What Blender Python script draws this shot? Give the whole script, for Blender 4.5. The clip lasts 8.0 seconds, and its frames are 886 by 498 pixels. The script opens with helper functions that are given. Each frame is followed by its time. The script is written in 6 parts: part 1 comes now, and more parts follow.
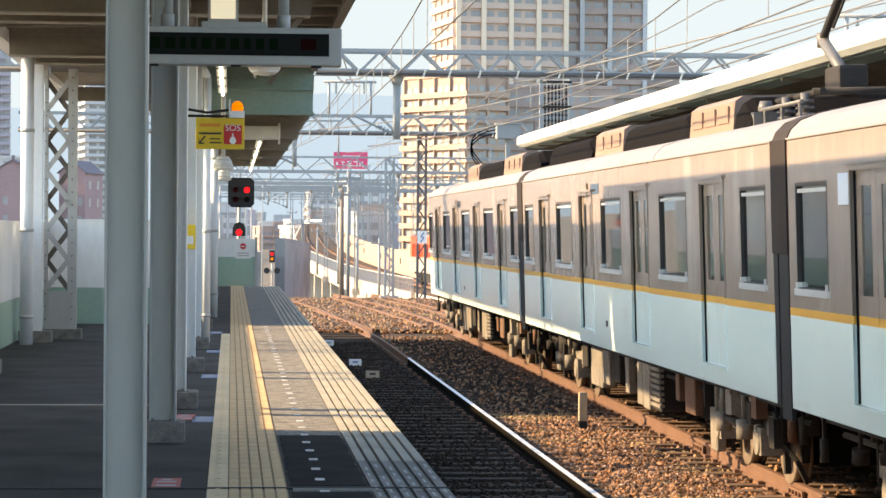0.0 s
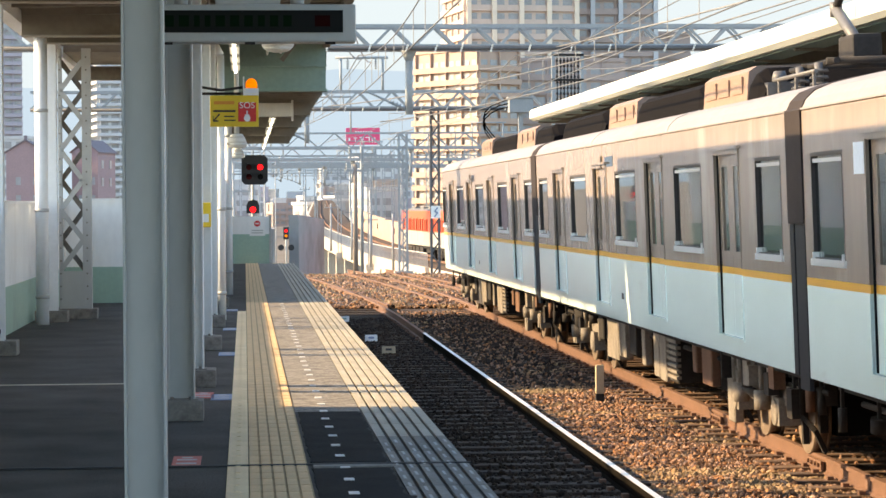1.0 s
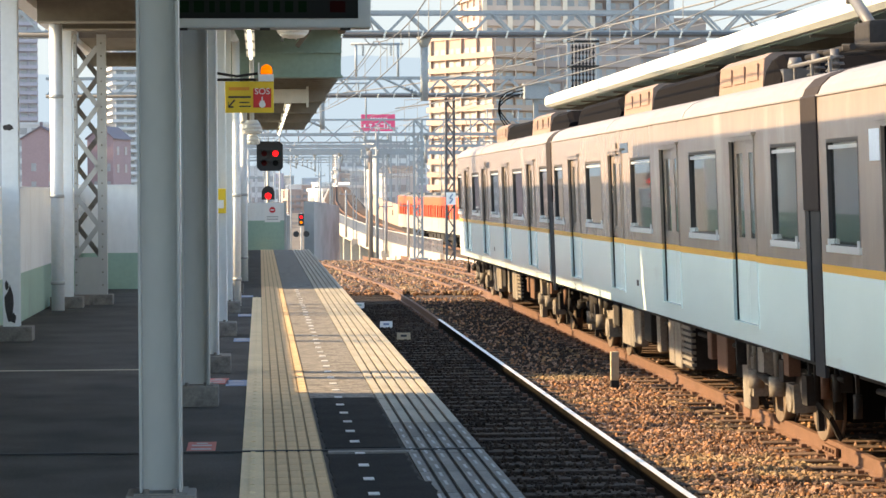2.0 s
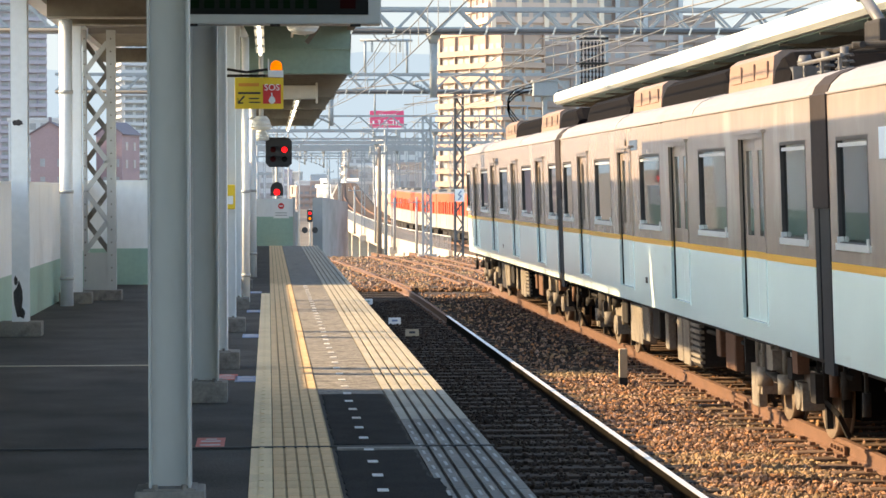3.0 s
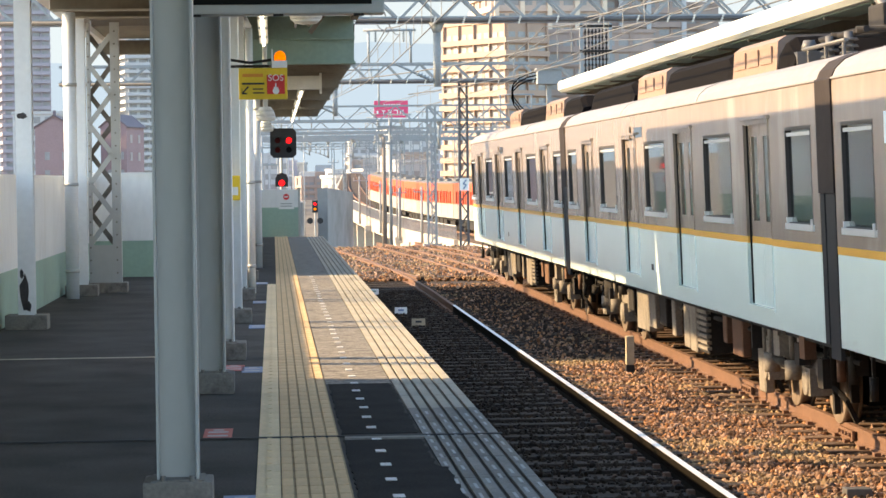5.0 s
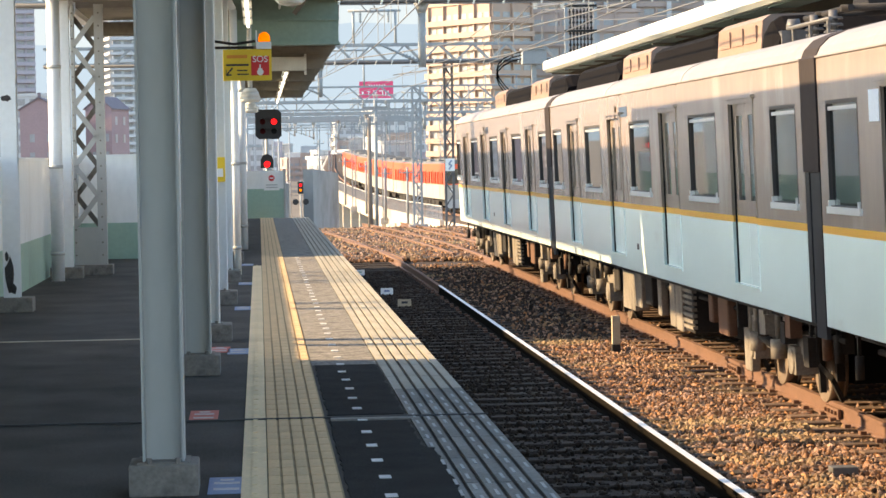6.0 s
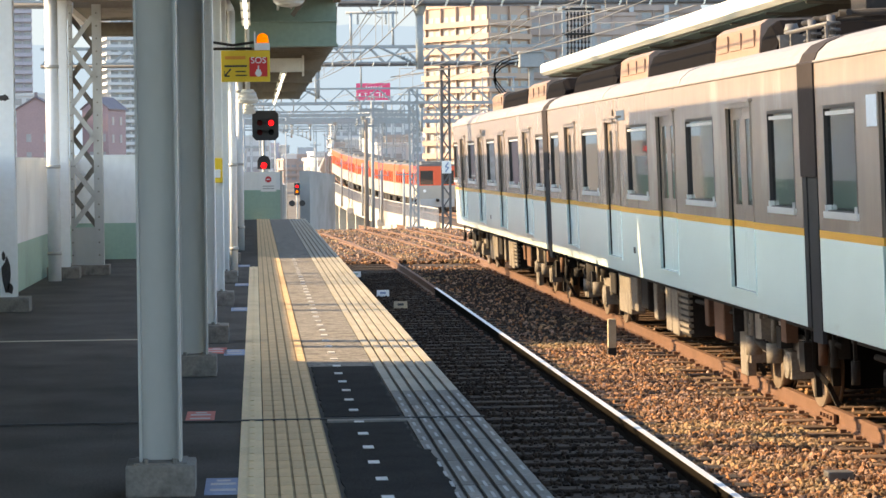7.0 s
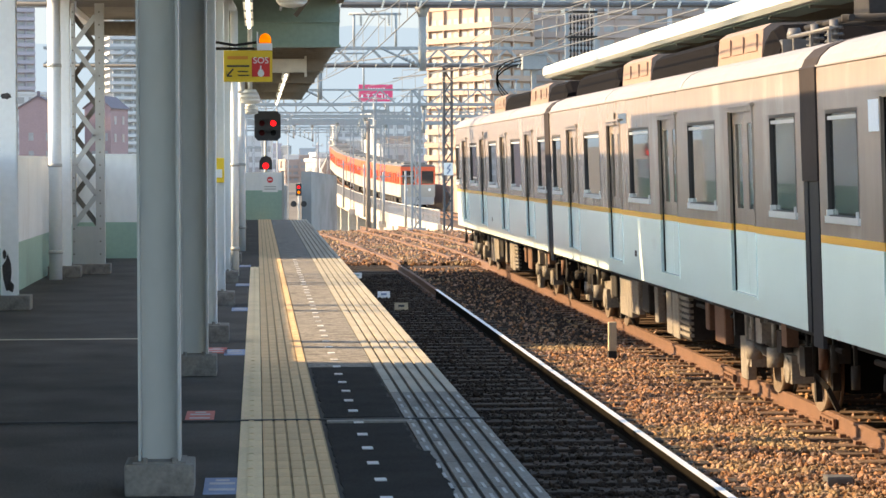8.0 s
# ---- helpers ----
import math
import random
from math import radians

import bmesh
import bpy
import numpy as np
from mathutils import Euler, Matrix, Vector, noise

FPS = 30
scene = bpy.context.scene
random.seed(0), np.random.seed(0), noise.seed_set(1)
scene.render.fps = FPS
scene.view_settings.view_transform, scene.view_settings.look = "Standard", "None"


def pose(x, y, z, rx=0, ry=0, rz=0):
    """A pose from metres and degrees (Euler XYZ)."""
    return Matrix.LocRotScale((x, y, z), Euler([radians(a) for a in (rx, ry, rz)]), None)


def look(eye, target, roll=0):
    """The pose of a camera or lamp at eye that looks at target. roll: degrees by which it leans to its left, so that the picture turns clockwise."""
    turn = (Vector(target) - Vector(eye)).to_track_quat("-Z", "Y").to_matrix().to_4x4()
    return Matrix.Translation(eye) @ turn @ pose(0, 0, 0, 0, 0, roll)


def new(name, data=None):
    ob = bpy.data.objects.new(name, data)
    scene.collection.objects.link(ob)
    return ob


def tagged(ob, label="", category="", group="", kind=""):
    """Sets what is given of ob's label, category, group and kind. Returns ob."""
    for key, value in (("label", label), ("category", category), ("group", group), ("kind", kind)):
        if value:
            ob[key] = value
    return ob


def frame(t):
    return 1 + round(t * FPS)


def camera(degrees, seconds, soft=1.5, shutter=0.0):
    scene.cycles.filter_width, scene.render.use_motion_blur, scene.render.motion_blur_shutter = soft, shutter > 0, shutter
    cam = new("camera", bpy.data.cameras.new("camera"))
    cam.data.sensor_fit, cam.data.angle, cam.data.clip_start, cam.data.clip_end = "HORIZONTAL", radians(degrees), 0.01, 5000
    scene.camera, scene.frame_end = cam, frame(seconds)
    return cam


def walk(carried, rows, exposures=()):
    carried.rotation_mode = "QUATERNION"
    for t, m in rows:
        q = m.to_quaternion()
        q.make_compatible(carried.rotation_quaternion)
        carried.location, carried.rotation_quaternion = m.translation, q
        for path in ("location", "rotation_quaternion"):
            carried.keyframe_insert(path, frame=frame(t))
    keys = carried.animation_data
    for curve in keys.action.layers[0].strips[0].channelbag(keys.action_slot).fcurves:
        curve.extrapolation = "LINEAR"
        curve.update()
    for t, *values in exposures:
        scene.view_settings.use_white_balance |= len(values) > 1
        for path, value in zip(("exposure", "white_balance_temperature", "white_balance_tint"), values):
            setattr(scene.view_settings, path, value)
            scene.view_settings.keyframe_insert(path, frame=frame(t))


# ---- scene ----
cam = camera(19.768, 8.0)
PATH = [
    (0, (0.0209, -0.0199, 1.3984), (1.6811, 19.9106, 1.2542), 0.407),
    (0.5, (0.0115, -0.0211, 1.3999), (1.6781, 19.9081, 1.1748), -0.146),
    (1, (0.0011, -0.0113, 1.3989), (1.5556, 19.9252, 1.0554), -0.363),
    (1.5, (0.0051, -0.0082, 1.3957), (1.4839, 19.9326, 0.9745), -0.427),
    (3, (-0.0038, -0.0036, 1.3960), (1.3659, 19.9438, 0.9217), -0.126),
    (3.5, (-0.0000, -0.0045, 1.3955), (1.3668, 19.9420, 0.8780), -0.221),
    (4, (-0.0047, 0.0133, 1.3934), (1.3513, 19.9603, 0.8649), -0.293),
    (5.5, (-0.0033, 0.0083, 1.3902), (1.3561, 19.9526, 0.7738), -0.934),
    (6, (0.0008, 0.0162, 1.3916), (1.4340, 19.9521, 0.6793), -0.977),
    (6.5, (-0.0035, 0.0153, 1.3888), (1.4932, 19.9462, 0.6672), -0.791),
    (7, (-0.0086, 0.0083, 1.3922), (1.4570, 19.9424, 0.6975), -0.613),
    (7.5, (-0.0093, -0.0026, 1.3921), (1.4309, 19.9335, 0.7018), -0.412),
    (8, (-0.0061, 0.0097, 1.3897), (1.4495, 19.9451, 0.7100), -0.162),
]
walk(cam, [(t, look(eye, target, roll)) for t, eye, target, roll in PATH])
# ---- world, sun ----
world = bpy.data.worlds.new("sky")
scene.world = world
world.use_nodes = True
wt = world.node_tree
sky = wt.nodes.new("ShaderNodeTexSky")
sky.sky_type = "NISHITA"
sky.sun_disc = False
sky.sun_elevation = radians(26.5)
sky.sun_rotation = radians(-79)
sky.air_density, sky.dust_density, sky.ozone_density = 1.0, 0.8, 1.8
wt.nodes["Background"].inputs["Strength"].default_value = 0.15
wt.links.new(sky.outputs["Color"], wt.nodes["Background"].inputs["Color"])
SUN_WAY = Vector((1.0, -0.2, -0.515))
sun_data = bpy.data.lights.new("sun", "SUN")
sun_data.energy, sun_data.angle, sun_data.color = 3.1, radians(0.6), (1.0, 0.735, 0.46)
sun = new("sun", sun_data)
sun.matrix_world = look((-60, 12, 31), Vector((-60, 12, 31)) + SUN_WAY)
scene.view_settings.exposure = 2.05
scene.view_settings.use_white_balance = True
scene.view_settings.white_balance_temperature = 7200
scene.view_settings.white_balance_tint = 7


# ---- materials ----
MATS = {}


def mat(name, color, rough=0.7, metal=0.0, var=0.15, scale=6.0, fine=60.0, bump=0.0, rand=0.0, stretch=(1, 1, 1), dirt=None, dirt_at=0.62, spec=0.5):
    """A surface with broad stains and fine grain. rand: how far its pieces differ; dirt: the colour of its stains."""
    m = bpy.data.materials.new(name)
    m.use_nodes = True
    nt = m.node_tree
    b = nt.nodes["Principled BSDF"]
    b.inputs["Roughness"].default_value = rough
    b.inputs["Metallic"].default_value = metal
    b.inputs["Specular IOR Level"].default_value = spec
    tc = nt.nodes.new("ShaderNodeTexCoord")
    mp = nt.nodes.new("ShaderNodeMapping")
    mp.inputs["Scale"].default_value = stretch
    nt.links.new(tc.outputs["Object"], mp.inputs["Vector"])
    big = nt.nodes.new("ShaderNodeTexNoise")
    big.inputs["Scale"].default_value, big.inputs["Detail"].default_value = scale, 6
    small = nt.nodes.new("ShaderNodeTexNoise")
    small.inputs["Scale"].default_value, small.inputs["Detail"].default_value = fine, 4
    for n in (big, small):
        nt.links.new(mp.outputs["Vector"], n.inputs["Vector"])
    add = nt.nodes.new("ShaderNodeMath")
    add.operation = "ADD"
    nt.links.new(big.outputs["Fac"], add.inputs[0])
    nt.links.new(small.outputs["Fac"], add.inputs[1])
    rng = nt.nodes.new("ShaderNodeMapRange")
    rng.inputs["From Min"].default_value, rng.inputs["From Max"].default_value = 0.6, 1.4
    rng.inputs["To Min"].default_value, rng.inputs["To Max"].default_value = 1 - var, 1 + var
    nt.links.new(add.outputs[0], rng.inputs["Value"])
    hsv = nt.nodes.new("ShaderNodeHueSaturation")
    hsv.inputs["Color"].default_value = (*color, 1)
    value = rng.outputs["Result"]
    if rand:
        info = nt.nodes.new("ShaderNodeObjectInfo")
        geo = nt.nodes.new("ShaderNodeNewGeometry")
        mix = nt.nodes.new("ShaderNodeMath")
        mix.operation = "ADD"
        nt.links.new(info.outputs["Random"], mix.inputs[0])
        nt.links.new(geo.outputs["Random Per Island"], mix.inputs[1])
        fr = nt.nodes.new("ShaderNodeMath")
        fr.operation = "FRACT"
        nt.links.new(mix.outputs[0], fr.inputs[0])
        r2 = nt.nodes.new("ShaderNodeMapRange")
        r2.inputs["To Min"].default_value, r2.inputs["To Max"].default_value = 1 - rand, 1 + rand
        nt.links.new(fr.outputs[0], r2.inputs["Value"])
        mul = nt.nodes.new("ShaderNodeMath")
        mul.operation = "MULTIPLY"
        nt.links.new(value, mul.inputs[0])
        nt.links.new(r2.outputs["Result"], mul.inputs[1])
        value = mul.outputs[0]
    if rand > 0.5:
        r3 = nt.nodes.new("ShaderNodeMapRange")
        r3.inputs["To Min"].default_value, r3.inputs["To Max"].default_value = 1.2, 0.7
        m3 = nt.nodes.new("ShaderNodeMath")
        m3.operation = "MULTIPLY"
        m3.inputs[1].default_value = 7.31
        f3 = nt.nodes.new("ShaderNodeMath")
        f3.operation = "FRACT"
        nt.links.new(fr.outputs[0], m3.inputs[0])
        nt.links.new(m3.outputs[0], f3.inputs[0])
        nt.links.new(f3.outputs[0], r3.inputs["Value"])
        nt.links.new(r3.outputs["Result"], hsv.inputs["Saturation"])
    nt.links.new(value, hsv.inputs["Value"])
    out = hsv.outputs["Color"]
    if dirt:
        dn = nt.nodes.new("ShaderNodeTexNoise")
        dn.inputs["Scale"].default_value, dn.inputs["Detail"].default_value = scale * 0.7, 8
        dn.inputs["Roughness"].default_value = 0.65
        nt.links.new(mp.outputs["Vector"], dn.inputs["Vector"])
        dr = nt.nodes.new("ShaderNodeMapRange")
        dr.inputs["From Min"].default_value, dr.inputs["From Max"].default_value = dirt_at - 0.06, dirt_at + 0.1
        nt.links.new(dn.outputs["Fac"], dr.inputs["Value"])
        mx = nt.nodes.new("ShaderNodeMixRGB")
        mx.inputs["Color2"].default_value = (*dirt, 1)
        nt.links.new(dr.outputs["Result"], mx.inputs["Fac"])
        nt.links.new(out, mx.inputs["Color1"])
        out = mx.outputs["Color"]
    nt.links.new(out, b.inputs["Base Color"])
    if bump:
        bp = nt.nodes.new("ShaderNodeBump")
        bp.inputs["Strength"].default_value, bp.inputs["Distance"].default_value = bump, 0.01
        nt.links.new(small.outputs["Fac"], bp.inputs["Height"])
        nt.links.new(bp.outputs["Normal"], b.inputs["Normal"])
    MATS[name] = m
    return m


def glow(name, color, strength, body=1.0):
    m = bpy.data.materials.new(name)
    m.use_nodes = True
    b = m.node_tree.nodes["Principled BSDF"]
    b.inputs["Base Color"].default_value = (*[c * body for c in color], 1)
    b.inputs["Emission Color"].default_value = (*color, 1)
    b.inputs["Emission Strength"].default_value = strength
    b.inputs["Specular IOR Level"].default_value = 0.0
    b.inputs["Roughness"].default_value = 1.0
    MATS[name] = m
    return m


def glass(name, color=(0.03, 0.035, 0.04), rough=0.05):
    m = mat(name, color, rough=rough, var=0.1, scale=1.5, fine=8)
    m.node_tree.nodes["Principled BSDF"].inputs["Specular IOR Level"].default_value = 0.9
    return m


def clear_glass(name, tint):
    m = bpy.data.materials.new(name)
    m.use_nodes = True
    b = m.node_tree.nodes["Principled BSDF"]
    b.inputs["Base Color"].default_value = (*tint, 1)
    b.inputs["Roughness"].default_value = 0.03
    b.inputs["Transmission Weight"].default_value = 1.0
    b.inputs["IOR"].default_value = 1.75
    return m


M_ASPHALT = mat("asphalt", (0.07, 0.065, 0.059), 0.9, var=0.6, scale=1.6, fine=70, bump=0.8, dirt=(0.07, 0.064, 0.056), dirt_at=0.6, spec=0.2)
M_EDGE = mat("edge_concrete", (0.40, 0.365, 0.295), 0.85, var=0.2, scale=2.5, fine=80, bump=0.4, rand=0.07, dirt=(0.2, 0.19, 0.17))
M_STUD = mat("worn_pale_bar", (0.45, 0.44, 0.42), 0.8, var=0.25, scale=8, fine=60)
M_DASH = mat("worn_white_line", (0.6, 0.59, 0.57), 0.8, var=0.25, scale=10, fine=70, rand=0.15)
M_STRIP = mat("worn_pavement", (0.2, 0.183, 0.16), 0.9, var=0.9, scale=9, fine=38, bump=0.6, dirt=(0.09, 0.085, 0.08), dirt_at=0.6)
M_PATCH = mat("fresh_asphalt", (0.032, 0.031, 0.03), 0.95, var=0.4, scale=3, fine=80, bump=0.7, spec=0.08)
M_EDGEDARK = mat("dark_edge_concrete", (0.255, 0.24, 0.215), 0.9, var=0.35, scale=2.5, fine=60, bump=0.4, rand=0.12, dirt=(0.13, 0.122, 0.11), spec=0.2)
M_TANUNIT = mat("tan_cooler_paint", (0.24, 0.16, 0.118), 0.6, var=0.15, scale=2, fine=15)
M_RUST = mat("peeled_rust", (0.05, 0.045, 0.045), 0.9, var=0.4, scale=20, fine=80)
# Groove floors between the ribs, darker than the ribs.
M_GROOVE = mat("dark_groove", (0.09, 0.08, 0.07), 0.9, var=0.3, scale=5, fine=50)
M_GROOVEYELLOW = mat("dark_yellow_groove", (0.38, 0.265, 0.14), 0.9, var=0.3, scale=5, fine=50)
M_STEEL_DARK = mat("groove", (0.05, 0.05, 0.05), 0.9)
M_TACTILE = mat("tactile_yellow", (0.66, 0.455, 0.245), 0.8, var=0.18, scale=3, fine=70, rand=0.06, bump=0.3, dirt=(0.2, 0.17, 0.11), dirt_at=0.6)
M_CREAM = mat("tactile_cream", (0.78, 0.60, 0.36), 0.8, var=0.15, scale=3, fine=60, rand=0.05, bump=0.3, dirt=(0.5, 0.38, 0.12), dirt_at=0.62)
M_CONCRETE = mat("concrete", (0.36, 0.34, 0.31), 0.9, var=0.25, scale=1.2, fine=40, bump=0.3, dirt=(0.2, 0.18, 0.16))
M_CONCRETE_PALE = mat("pale_concrete", (0.46, 0.395, 0.32), 0.9, var=0.15, scale=0.3, fine=5, dirt=(0.33, 0.28, 0.23))
M_PLINTH = mat("plinth_concrete", (0.2, 0.185, 0.165), 0.9, var=0.3, scale=4, fine=50, bump=0.4, dirt=(0.07, 0.06, 0.06))
M_COLUMN = mat("grey_paint", (0.40, 0.407, 0.395), 0.45, var=0.07, scale=1.5, fine=14, dirt=(0.27, 0.24, 0.21), dirt_at=0.64, bump=0.04, stretch=(1, 1, 0.5))
M_WHITE = mat("white_paint", (0.74, 0.76, 0.77), 0.5, var=0.06, scale=2.0, fine=20, dirt=(0.45, 0.41, 0.36), dirt_at=0.67)
M_WALLWHITE = mat("white_panel", (0.78, 0.79, 0.78), 0.6, var=0.08, scale=1.0, fine=12, dirt=(0.6, 0.56, 0.5), dirt_at=0.63, stretch=(1, 1, 0.4))
M_GREEN = mat("green_panel", (0.30, 0.44, 0.36), 0.6, var=0.1, scale=1.2, fine=15, dirt=(0.25, 0.33, 0.28))
M_GIRDER_GREEN = mat("green_girder", (0.20, 0.28, 0.24), 0.6, var=0.15, scale=1.2, fine=15)
M_SOFFIT = mat("beige_soffit", (0.175, 0.152, 0.12), 0.8, var=0.15, scale=1.5, fine=15, dirt=(0.10, 0.08, 0.06))
M_FLANGE = mat("worn_flange_paint", (0.34, 0.31, 0.26), 0.7, var=0.2, scale=2, fine=20, dirt=(0.16, 0.13, 0.1))
# Soffit copy darkened to put shade under the low far deck.
M_SOFFITDARK = mat("shaded_soffit", (0.095, 0.082, 0.065), 0.85, var=0.2, scale=1.5, fine=15, dirt=(0.06, 0.05, 0.04))
M_ROOF = mat("roof_sheet", (0.13, 0.125, 0.12), 0.8, var=0.2, scale=1)
M_TANWALL = mat("tan_noise_panel", (0.36, 0.26, 0.20), 0.8, var=0.12, scale=0.4, fine=4)
M_FENCE = mat("pale_fence_paint", (0.42, 0.41, 0.39), 0.7, var=0.1, scale=0.5, fine=5)
M_POLE = mat("weathered_pole", (0.20, 0.165, 0.14), 0.85, var=0.25, scale=0.8, fine=12, stretch=(1, 1, 0.3))
M_MASTDARK = mat("dark_mast_steel", (0.085, 0.085, 0.09), 0.7, var=0.2, scale=1, fine=15)
M_FASCIA = mat("white_fascia", (0.60, 0.60, 0.54), 0.5, var=0.06, scale=1, fine=10)
M_RAIL = mat("rusty_rail", (0.15, 0.078, 0.048), 0.8, var=0.25, scale=3, fine=40, bump=0.2)
# Rail steel made near-black to hold the platform's shade in its colour.
M_RAILSHADE = mat("shaded_rail", (0.012, 0.01, 0.008), 1.0, var=0.25, scale=3, fine=40, spec=0.03)
M_RAILTOP = mat("polished_railhead", (0.8, 0.8, 0.8), 0.5, 0.7, var=0.05, scale=2, fine=40)
# Near-track sleepers, their colour lowered for the platform's shade.
M_SLEEPER = mat("shaded_sleeper_wood", (0.032, 0.021, 0.014), 0.9, var=0.35, scale=3, fine=40, rand=0.25, stretch=(0.3, 3, 3), bump=0.4)
M_STONE = mat("ballast_stone", (0.245, 0.13, 0.072), 0.95, var=0.35, scale=0.9, fine=40, rand=0.8, dirt=(0.34, 0.24, 0.125), dirt_at=0.57)
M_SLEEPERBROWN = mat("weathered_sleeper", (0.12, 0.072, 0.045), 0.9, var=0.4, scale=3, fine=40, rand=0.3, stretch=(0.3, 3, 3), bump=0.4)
# Ballast stone with the shade of the tracks put into its colour.
M_STONEDARK = mat("shaded_ballast_stone", (0.034, 0.022, 0.014), 0.95, var=0.3, scale=9, fine=60, rand=0.45)
M_CUTTING = mat("weathered_concrete", (0.21, 0.21, 0.21), 0.9, var=0.3, scale=0.35, fine=1.2, dirt=(0.12, 0.11, 0.1), dirt_at=0.56, stretch=(1, 0.15, 1))
M_LINING = mat("pale_lining", (0.6, 0.62, 0.58), 0.6, var=0.05)
M_SEAT = mat("seat_moquette", (0.06, 0.12, 0.13), 0.9, var=0.15, scale=6)
M_BALLAST = mat("ballast_bed", (0.05, 0.029, 0.017), 0.95, var=0.5, scale=4, fine=22, bump=1.0)
M_BROWN = mat("earth_brown_paint", (0.30, 0.24, 0.20), 0.2, var=0.08, scale=1.6, fine=6, bump=0.08, dirt=(0.37, 0.325, 0.29), dirt_at=0.6, stretch=(1, 1.3, 0.45), spec=1.0)
M_CARWHITE = mat("crystal_white_paint", (0.80, 0.94, 0.89), 0.16, var=0.03, scale=0.8, fine=1.6, bump=0.12, dirt=(0.66, 0.68, 0.63), dirt_at=0.66, stretch=(1, 0.5, 1.5), spec=0.9)
M_YELLOW = mat("yellow_band_paint", (0.75, 0.40, 0.06), 0.35, var=0.05)
M_CARROOF = mat("car_roof", (0.25, 0.232, 0.236), 0.7, var=0.1, scale=1.5, fine=20, dirt=(0.24, 0.21, 0.195))
M_BLACK = mat("rubber_and_shade_black", (0.01, 0.01, 0.01), 0.95, var=0.2, spec=0.1)
M_GANGWAY = mat("gangway_cover", (0.004, 0.003, 0.003), 0.95, var=0.2, scale=3, spec=0.1)
M_FRAME = mat("dark_window_frame", (0.05, 0.043, 0.04), 0.6, var=0.15, scale=4, fine=20)
M_GUARD = mat("gangway_guard_rubber", (0.032, 0.025, 0.024), 0.8, var=0.15, scale=2, fine=20, spec=0.2)
M_FLAP = mat("grey_rubber", (0.025, 0.025, 0.027), 0.7, var=0.2, scale=3, fine=20, spec=0.3)
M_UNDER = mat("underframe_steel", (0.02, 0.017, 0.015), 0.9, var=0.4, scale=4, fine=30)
M_INSULATOR = mat("insulator_grey", (0.11, 0.105, 0.1), 0.5, var=0.2, scale=6, fine=30)
M_UNDERGREY = mat("dusty_grey_steel", (0.21, 0.183, 0.15), 0.8, var=0.35, scale=4, fine=30, dirt=(0.1, 0.085, 0.07))
M_WHEEL = mat("wheel_steel", (0.22, 0.17, 0.13), 0.6, 0.4, var=0.3, scale=5)
M_ALU = mat("aluminium_frame", (0.72, 0.73, 0.74), 0.35, 0.6, var=0.05)
M_GLASS = clear_glass("car_window_glass", (0.80, 0.88, 0.86))
M_GLASSDARK = glass("dark_window_glass", (0.02, 0.022, 0.025))
M_RED = mat("vermilion_paint", (0.72, 0.10, 0.035), 0.4, var=0.06, scale=0.6, fine=5)
M_IVORY = mat("ivory_paint", (0.38, 0.35, 0.30), 0.4, var=0.06, scale=0.6, fine=5)
M_GALV = mat("galvanised_steel", (0.27, 0.285, 0.295), 0.7, 0.1, var=0.15, scale=1.5, fine=20)
M_WIRE = mat("copper_wire", (0.15, 0.15, 0.155), 0.5, 0.5)
M_SIGNYELLOW = mat("sign_yellow", (0.80, 0.55, 0.03), 0.5, var=0.05)
M_SIGNRED = mat("sign_red", (0.66, 0.03, 0.03), 0.5, var=0.05)
M_SIGNWHITE = mat("sign_white", (0.8, 0.8, 0.78), 0.5, var=0.05)
M_SIGNPALE = mat("sign_pale_blue", (0.6, 0.68, 0.78), 0.5, var=0.1, scale=20)
M_SIGNPINK = mat("billboard_pink", (0.70, 0.06, 0.16), 0.5, var=0.06)
M_INK = mat("ink", (0.03, 0.03, 0.03), 0.6)
M_BLUE = mat("sticker_blue", (0.21, 0.27, 0.41), 0.6, var=0.15, scale=15, fine=90)
M_REDTAG = mat("sticker_red", (0.5, 0.13, 0.11), 0.6, var=0.2, scale=15, fine=90)
M_SIGHOUSE = mat("signal_black", (0.012, 0.012, 0.014), 0.6)
M_LAMPGREY = mat("lamp_white", (0.6, 0.58, 0.53), 0.5)
M_GROUND = mat("far_ground", (0.11, 0.095, 0.08), 0.95, var=0.3, scale=0.05, fine=0.6)
M_TOWER = mat("tower_tile_tan", (0.5, 0.39, 0.325), 0.8, var=0.06, scale=0.1, fine=1)
M_TOWERWING = mat("tower_tile_peach", (0.40, 0.28, 0.215), 0.8, var=0.06, scale=0.1, fine=1)
M_TOWERPALE = mat("tower_tile_cream", (0.66, 0.55, 0.43), 0.8, var=0.06, scale=0.1, fine=1)
M_BRICK = mat("house_brown", (0.30, 0.205, 0.21), 0.9, var=0.1, scale=0.3, fine=3)
M_HOUSEROOF = mat("slate_roof", (0.16, 0.13, 0.145), 0.8, var=0.12, scale=0.5, fine=4)
M_PURPLE = mat("tower_grey", (0.34, 0.31, 0.35), 0.8, var=0.06, scale=0.1, fine=1)
# Light grey wall with the haze of distance put into its colour.
M_CITY = mat("hazed_city_wall", (0.50, 0.49, 0.48), 0.9, var=0.1, scale=0.1, fine=1, rand=0.35)
G_RED = glow("red_signal_light", (1.0, 0.008, 0.012), 0.9)
G_AMBER = glow("amber_light", (1.0, 0.22, 0.005), 0.22)
G_TUBE = glow("tube_light", (1.0, 0.93, 0.78), 1.2)
G_PANEL = glow("light_panel", (1.0, 0.88, 0.66), 0.14)
